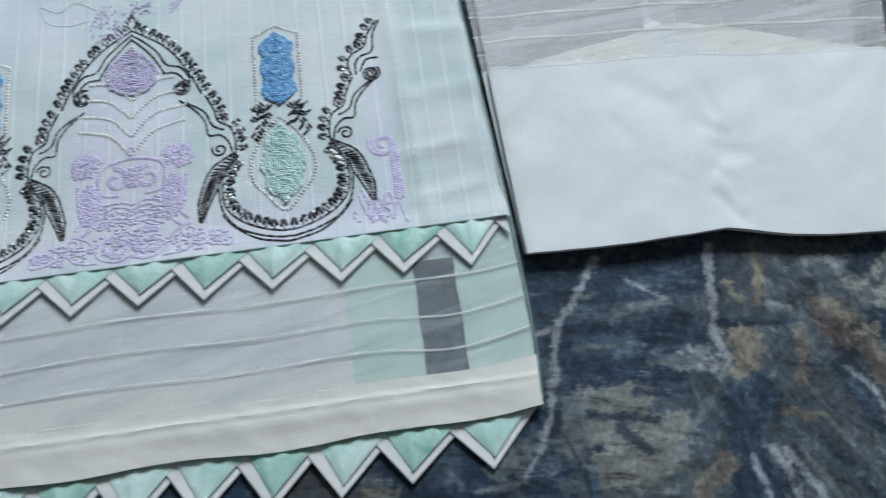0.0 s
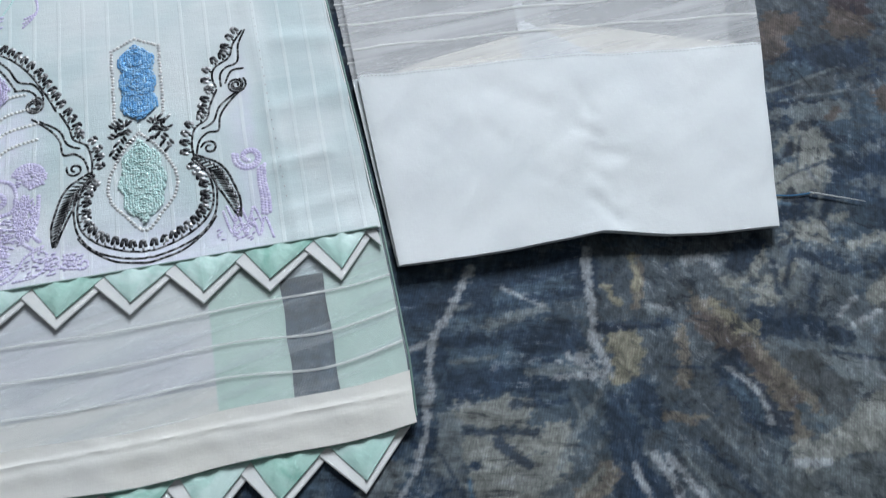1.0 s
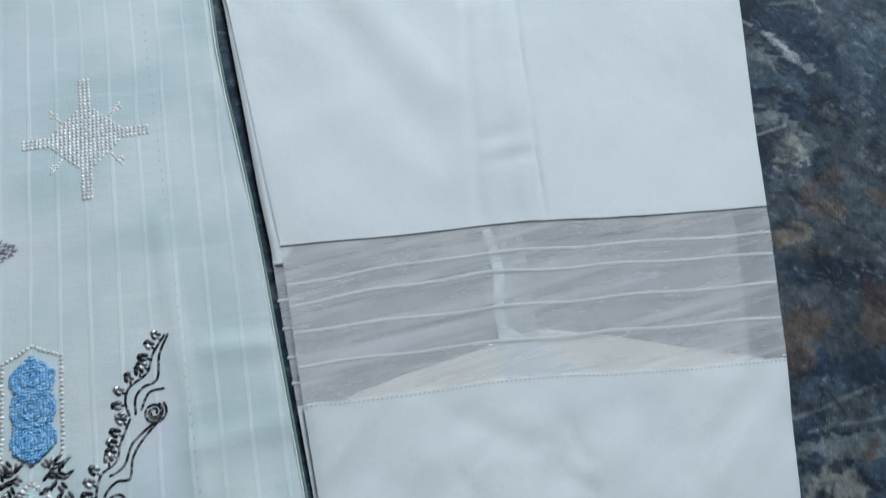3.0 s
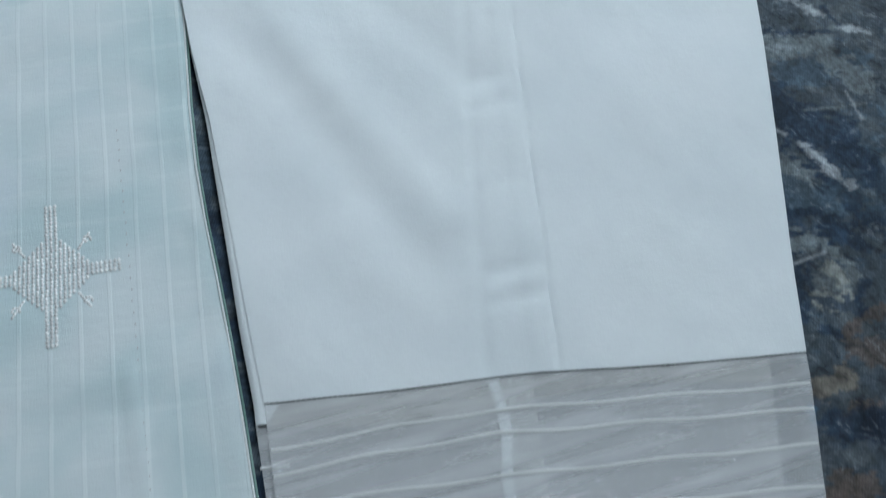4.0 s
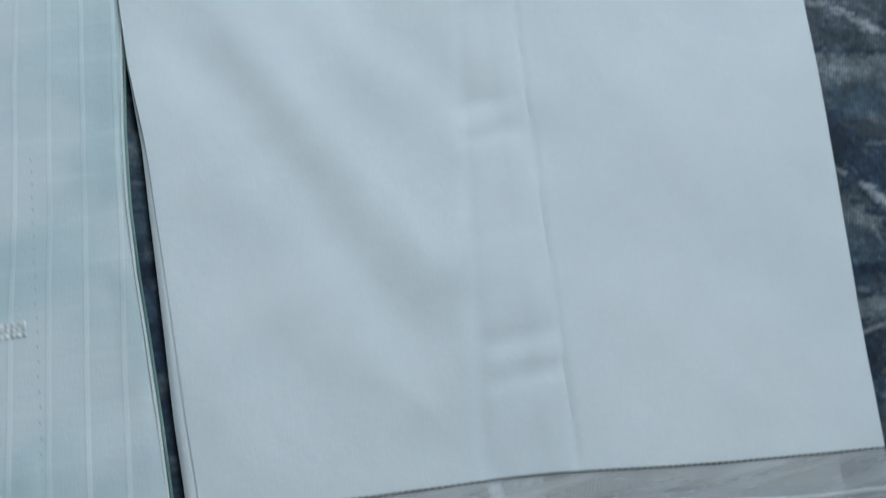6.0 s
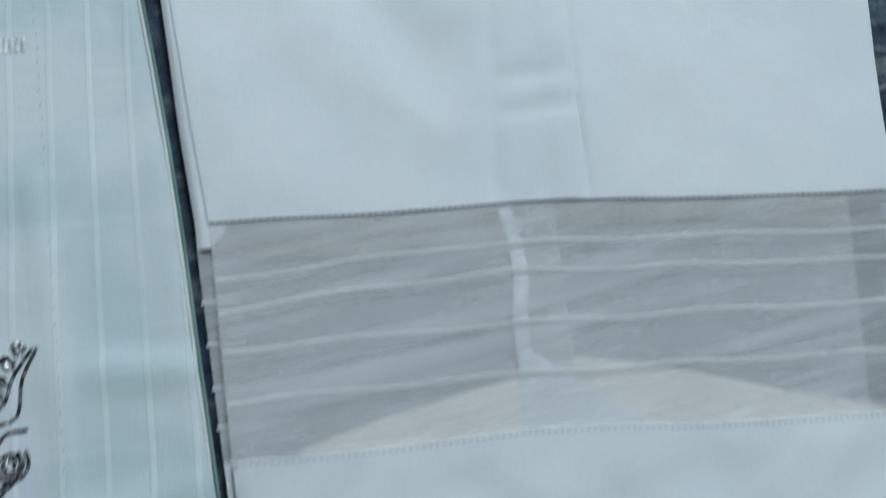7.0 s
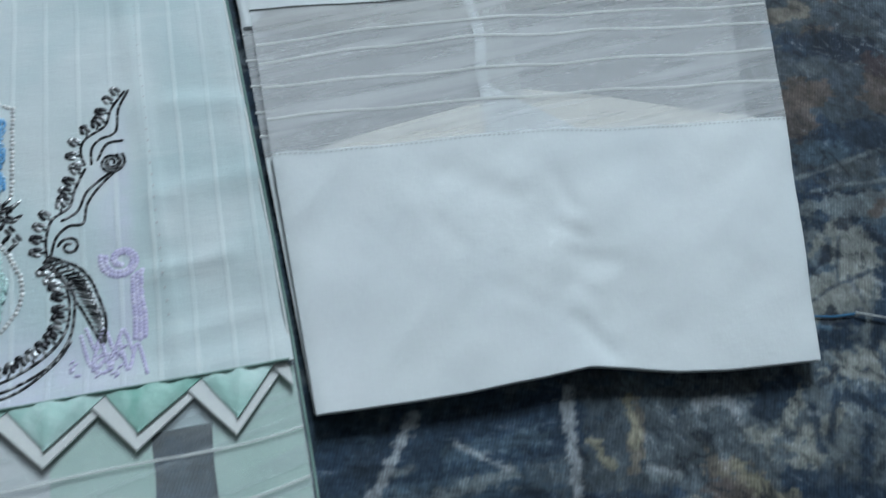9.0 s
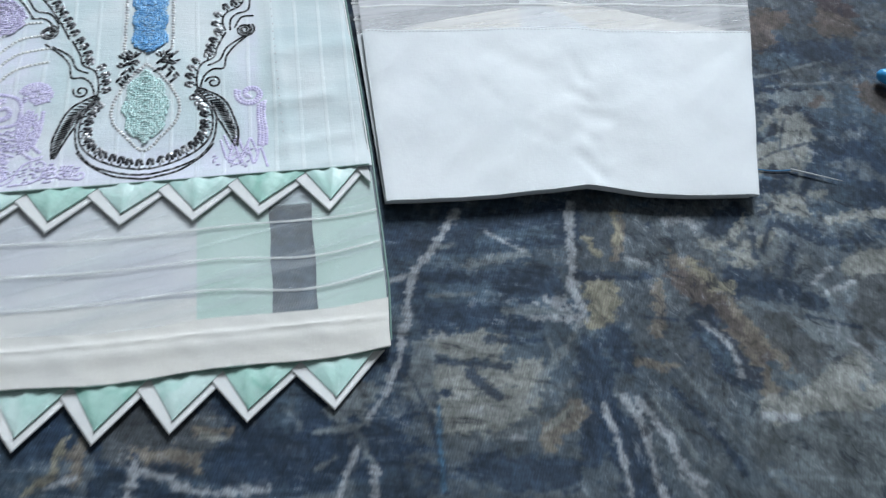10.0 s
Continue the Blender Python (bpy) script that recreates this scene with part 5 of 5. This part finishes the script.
def leg_z(x, y):
    z = 0.0088 + wave(x, y, 9, 0.0014, 2.0) + wave(x + 0.5 * y, y * 0.6, 30, 0.0008, 7.0) + wave(x - 0.6 * y, y * 0.5, 55, 0.00055, 5.0) + wave(x, y, 110, 0.00016, 3.0) + handled(x, y)
    # the slanting fold and the seam strip showing through the upper leg
    z -= ridge(x, y, (-0.035, 0.445), (0.068, 0.283), 0.016, 0.0012) - ridge(x, y, (-0.005, 0.44), (0.078, 0.310), 0.013, 0.0012)
    z -= ridge(x, y, (0.02, 0.50), (0.10, 0.40), 0.015, 0.0016)
    z -= ridge(x, y, (0.127, 0.221), (0.137, 0.56), 0.0014, 0.0010) - ridge(x, y, (0.118, 0.221), (0.128, 0.56), 0.005, 0.0007)
    z -= ridge(x, y, (0.090, 0.225), (0.112, 0.56), 0.004, 0.0009)
    for yy, k in ((0.262, 1.0), (0.279, 0.9), (0.33, 0.5), (0.381, 0.9), (0.40, 0.7), (0.455, 0.6)):
        z -= ridge(x, y, (0.098, yy - 0.004), (0.126, yy), 0.0026, 0.0011 * k)
    # the hem panel: dents round its middle
    z -= ridge(x, y, (0.118, 0.030), (0.128, 0.014), 0.0035, 0.0015) - ridge(x, y, (0.112, 0.006), (0.124, 0.0), 0.014, 0.0016)
    z += ridge(x, y, (0.05, 0.10), (0.11, 0.06), 0.010, 0.0005) - ridge(x, y, (0.125, 0.055), (0.16, 0.048), 0.006, 0.0005)
    for ax, ay, bx, by, k in ((0.116, 0.078, 0.128, 0.070, 1.0), (0.122, 0.062, 0.140, 0.056, 0.8), (0.120, 0.105, 0.126, 0.086, 0.9), (0.119, 0.048, 0.127, 0.040, 0.7), (0.060, 0.085, 0.072, 0.070, 0.6), (0.082, 0.052, 0.100, 0.040, 0.5)):
        z -= ridge(x, y, (ax, ay), (bx, by), 0.0035, 0.0010 * k)
    z -= ridge(x, y, (0.135, 0.10), (0.155, 0.112), 0.008, 0.0010) + ridge(x, y, (0.070, 0.112), (0.098, 0.095), 0.007, 0.0009)
    return z


def trouser_cloth():
    peak = curve_at([(0.010, -0.0040), (0.040, 0.0050), (0.088, 0.0160), (0.100, 0.0200), (0.114, 0.0225), (0.150, 0.0160), (0.190, 0.0050), (0.232, -0.0050)])
    under_left = lambda y: leg_left(y) - under_reach(y)
    # the rear leg below
    sheet("back_hem_panel", steps_between(0.002, 0.128, 0.006), under_left, lambda y: leg_right(y) - 0.004, 40, lambda x, y: leg_z(x, y) - 0.0034, 0.0044, WHITE, trousers, bend=lambda x, y: hem_line(x) * (1 - y / 0.128))
    sheet("back_turn_up", steps_between(0.126, 0.134, 0.002), lambda y: 0.010, lambda y: 0.232, 60, lambda x, y: 0.0066, 0.0008, TURN_UP, trousers, "cream turned-up hem seen through the organza",
          bend=lambda x, y: max(0.0, (y - 0.126) / 0.008) * peak(x))
    sheet("back_sheer_band", steps_between(0.127, 0.208, 0.006), under_left, lambda y: leg_right(y) - 0.019, 40, lambda x, y: 0.0054, 0.0002, ORGANZA, trousers)
    sheet("back_leg", steps_between(0.207, 0.95, 0.004), under_left, lambda y: leg_right(y) - 0.006, 180, lambda x, y: leg_z(x, y) - 0.0010, 0.0066, WHITE, trousers, bend=lambda x, y: 0.0125 * min(1.0, max(0.0, (x - leg_left(0.212) - 0.001) / 0.008)) * max(0.0, 1 - (y - 0.207) / 0.03))
    for y0 in (0.146, 0.160, 0.176, 0.192):
        pts = [(x, y0 - 0.006, 0.0055) for x in steps_between(under_left(y0), under_left(y0) + 0.014, 0.002)]
        link_mesh("pin_tuck", *tube_mesh(pts, 0.0008, 6, 0.4), TUCK, trousers)
    # the front leg on top of it
    band_bend = lambda x, y: 0.0035 * math.exp(-((x - 0.10) / 0.05) ** 2)
    sheet("hem_panel", steps_between(0.0, 0.1275, 0.003), leg_left, leg_right, 90, leg_z, 0.0030, WHITE, trousers, "white cotton hem panel with small dents", bend=lambda x, y: hem_line(x) * (1 - y / 0.1275) + 0.0035 * math.exp(-((x - 0.10) / 0.05) ** 2) * y / 0.1275)
    sheet("sheer_band", steps_between(0.1265, 0.219, 0.003), leg_left, leg_right, 80, lambda x, y: leg_z(x, y) - 0.0004 - 0.0002 * (y > 0.214), 0.0002, ORGANZA, trousers, "translucent pintucked organza band", bend=lambda x, y: band_bend(x, y) * max(0.0, (0.215 - y) / 0.09))
    sheet("upper_leg", steps_between(0.217, 0.95, 0.004), leg_left, leg_right, 180, leg_z, 0.0003, WHITE, trousers, "plain white cotton leg with soft slanting folds", bend=lambda x, y: 0.0025 * math.exp(-((x - 0.11) / 0.05) ** 2) * max(0.0, 1 - (y - 0.217) / 0.05))
    # seam allowances showing through the band
    seam_x = curve_at([(0.12, 0.0905), (0.131, 0.0905), (0.151, 0.0915), (0.170, 0.0905), (0.191, 0.0935), (0.202, 0.0925), (0.22, 0.0895)])
    sheet("seam_allowance", steps_between(0.130, 0.219, 0.003), seam_x, lambda y: seam_x(y) + 0.0058, 3, lambda x, y: leg_z(x, y) - 0.0010, 0.0005, WHITE, trousers, "white seam allowance under the organza")
    sheet("folded_corner", steps_between(0.130, 0.160, 0.003), lambda y: seam_x(y) + 0.001, lambda y: seam_x(y) + 0.005 + 1.35 * (0.160 - y), 10, lambda x, y: leg_z(x, y) - 0.0008, 0.0003, WHITE, trousers, "white folded corner of the seam allowance under the organza")
    sheet("overlap_strip", steps_between(0.152, 0.219, 0.003), lambda y: seam_x(y) + 0.0058, lambda y: 0.1125 + 0.1 * max(0.0, 0.15 - y), 6, lambda x, y: leg_z(x, y) - 0.0011, 0.0002, STRIP, trousers)
    sheet("top_allowance", steps_between(0.205, 0.218, 0.004), lambda y: leg_left(y) + 0.002, lambda y: leg_right(y) - 0.02, 50, lambda x, y: leg_z(x, y) - 0.0011, 0.0002, ALLOWANCE, trousers, "cream seam allowance under the organza", bend=lambda x, y: -0.004 * math.sin(x * 26 + 0.6) * (0.218 - y) / 0.013)
    # the front tucks
    for levels in ((0.147, 0.1515, 0.150), (0.166, 0.1705, 0.170), (0.181, 0.191, 0.1875), (0.193, 0.2025, 0.200)):
        bow = curve_at([(-0.02, levels[0]), (0.03, levels[0] * 0.45 + levels[1] * 0.55), (0.09, levels[1]), (0.15, (levels[1] + levels[2]) / 2 + 0.0004), (0.26, levels[2])])
        a, b = leg_left(levels[0]) + 0.0005, leg_right(levels[2]) - 0.0005
        pts = [(x, bow(x) + 0.0005 * math.sin(x * 90 + levels[0] * 900), leg_z(x, bow(x)) - 0.0003) for x in steps_between(a, b, 0.004)]
        link_mesh("pin_tuck", *tube_mesh(pts, 0.0009, 6, 0.25), TUCK, trousers)
    # rows of stitching
    low = Stitches(lambda x, y: leg_z(x, y) + 0.0001)
    for x in steps_between(-0.011, 0.241, 0.0024):
        low.put(x, 0.1262 + 0.0035 * math.exp(-((x - 0.10) / 0.05) ** 2), random.uniform(-0.1, 0.1), 0.0017, 0.0006, 0.0002)
    low.done("hem_stitching", STITCH, trousers, "grey topstitching")
    high = Stitches(lambda x, y: leg_z(x, y) - 0.0004)
    for x in steps_between(-0.021, 0.254, 0.0026):
        high.put(x, 0.2172 + 0.0025 * math.exp(-((x - 0.11) / 0.05) ** 2), 1.2 + random.uniform(-0.3, 0.3), 0.0016, 0.0007, 0.0002)
    high.done("edge_stitching", PIPING, trousers, "tiny overlock stitches")


trouser_cloth()


# ---- small things on the cloth ----
def needle():
    a, b = Vector((0.2415, 0.0715, 0.0012)), Vector((0.2745, 0.0685, 0.0008))
    pts = [tuple(a.lerp(b, i / 12)) for i in range(13)]
    ob = tagged(new("needle"), "steel sewing needle lying on the printed cloth", "needle")
    link_mesh("shaft", *tube_mesh(pts, lambda t: 0.00055 * (1 - 0.75 * t ** 3), 8), STEEL, ob)
    thread_path = smooth_path([(0.206, 0.0668), (0.214, 0.0676), (0.222, 0.0684), (0.231, 0.0690), (0.242, 0.0715)])
    yarn = link_mesh("blue_thread", *tube_mesh([(x, y, 0.0003) for x, y in thread_path], 0.0005, 6, 0.5), BLUE_YARN)
    tagged(yarn, "short blue thread running from the needle's eye", "thread")


def marker():
    """The rounded blue end of a small tool at the edge of the view."""
    v, f = [], []
    axis, side = Vector((0.93, -0.36, 0)), Vector((0.36, 0.93, 0))
    rings = [(0.0, 0.0005), (0.001, 0.0028), (0.003, 0.0042), (0.007, 0.0048), (0.03, 0.0050), (0.031, 0.0056), (0.034, 0.0056), (0.035, 0.0046), (0.10, 0.0044), (0.104, 0.003), (0.105, 0.0005)]
    for along_it, r in rings:
        for k in range(14):
            a = 2 * math.pi * k / 14
            p = Vector((0.3015, 0.157, 0.0052)) + axis * along_it + side * (r * math.cos(a)) + Vector((0, 0, r * math.sin(a)))
            v.append(tuple(p))
    for i in range(len(rings) - 1):
        for k in range(14):
            f.append((i * 14 + k, i * 14 + (k + 1) % 14, (i + 1) * 14 + (k + 1) % 14, (i + 1) * 14 + k))
    f += [tuple(range(13, -1, -1)), tuple((len(rings) - 1) * 14 + k for k in range(14))]
    tagged(link_mesh("seam_ripper", v, f, SKY_BLUE), "bright blue rounded plastic tool handle on the cloth", "tool")


def paper_card():
    n = Nodes("streaked_card")
    where = n.coords()
    streak = n.noise(n.stretch(where, 0.06, 1.0, 1.0, -10.0), 260.0, 4.0, 0.6, 0.4)
    smudge = n.step(n.noise(where, 30.0, 3.0), 0.56, 0.72, 0.0, 0.5)
    tone = n.mix(n.step(streak, 0.50, 0.62, 0.0, 0.7), (0.76, 0.79, 0.86), (0.44, 0.48, 0.57))
    n.finish(n.mix(smudge, tone, (0.50, 0.52, 0.56)), 0.6)
    card = tagged(new("card"), "pale card printed with white wood grain, partly under the trousers", "card")
    corners = [(0.150, 0.5535), (0.267, 0.5735), (0.251, 0.668), (0.134, 0.648)]
    link_mesh("card_sheet", *prism(corners, 0.0003, 0.0012), n.mat, card)


needle()
marker()
paper_card()
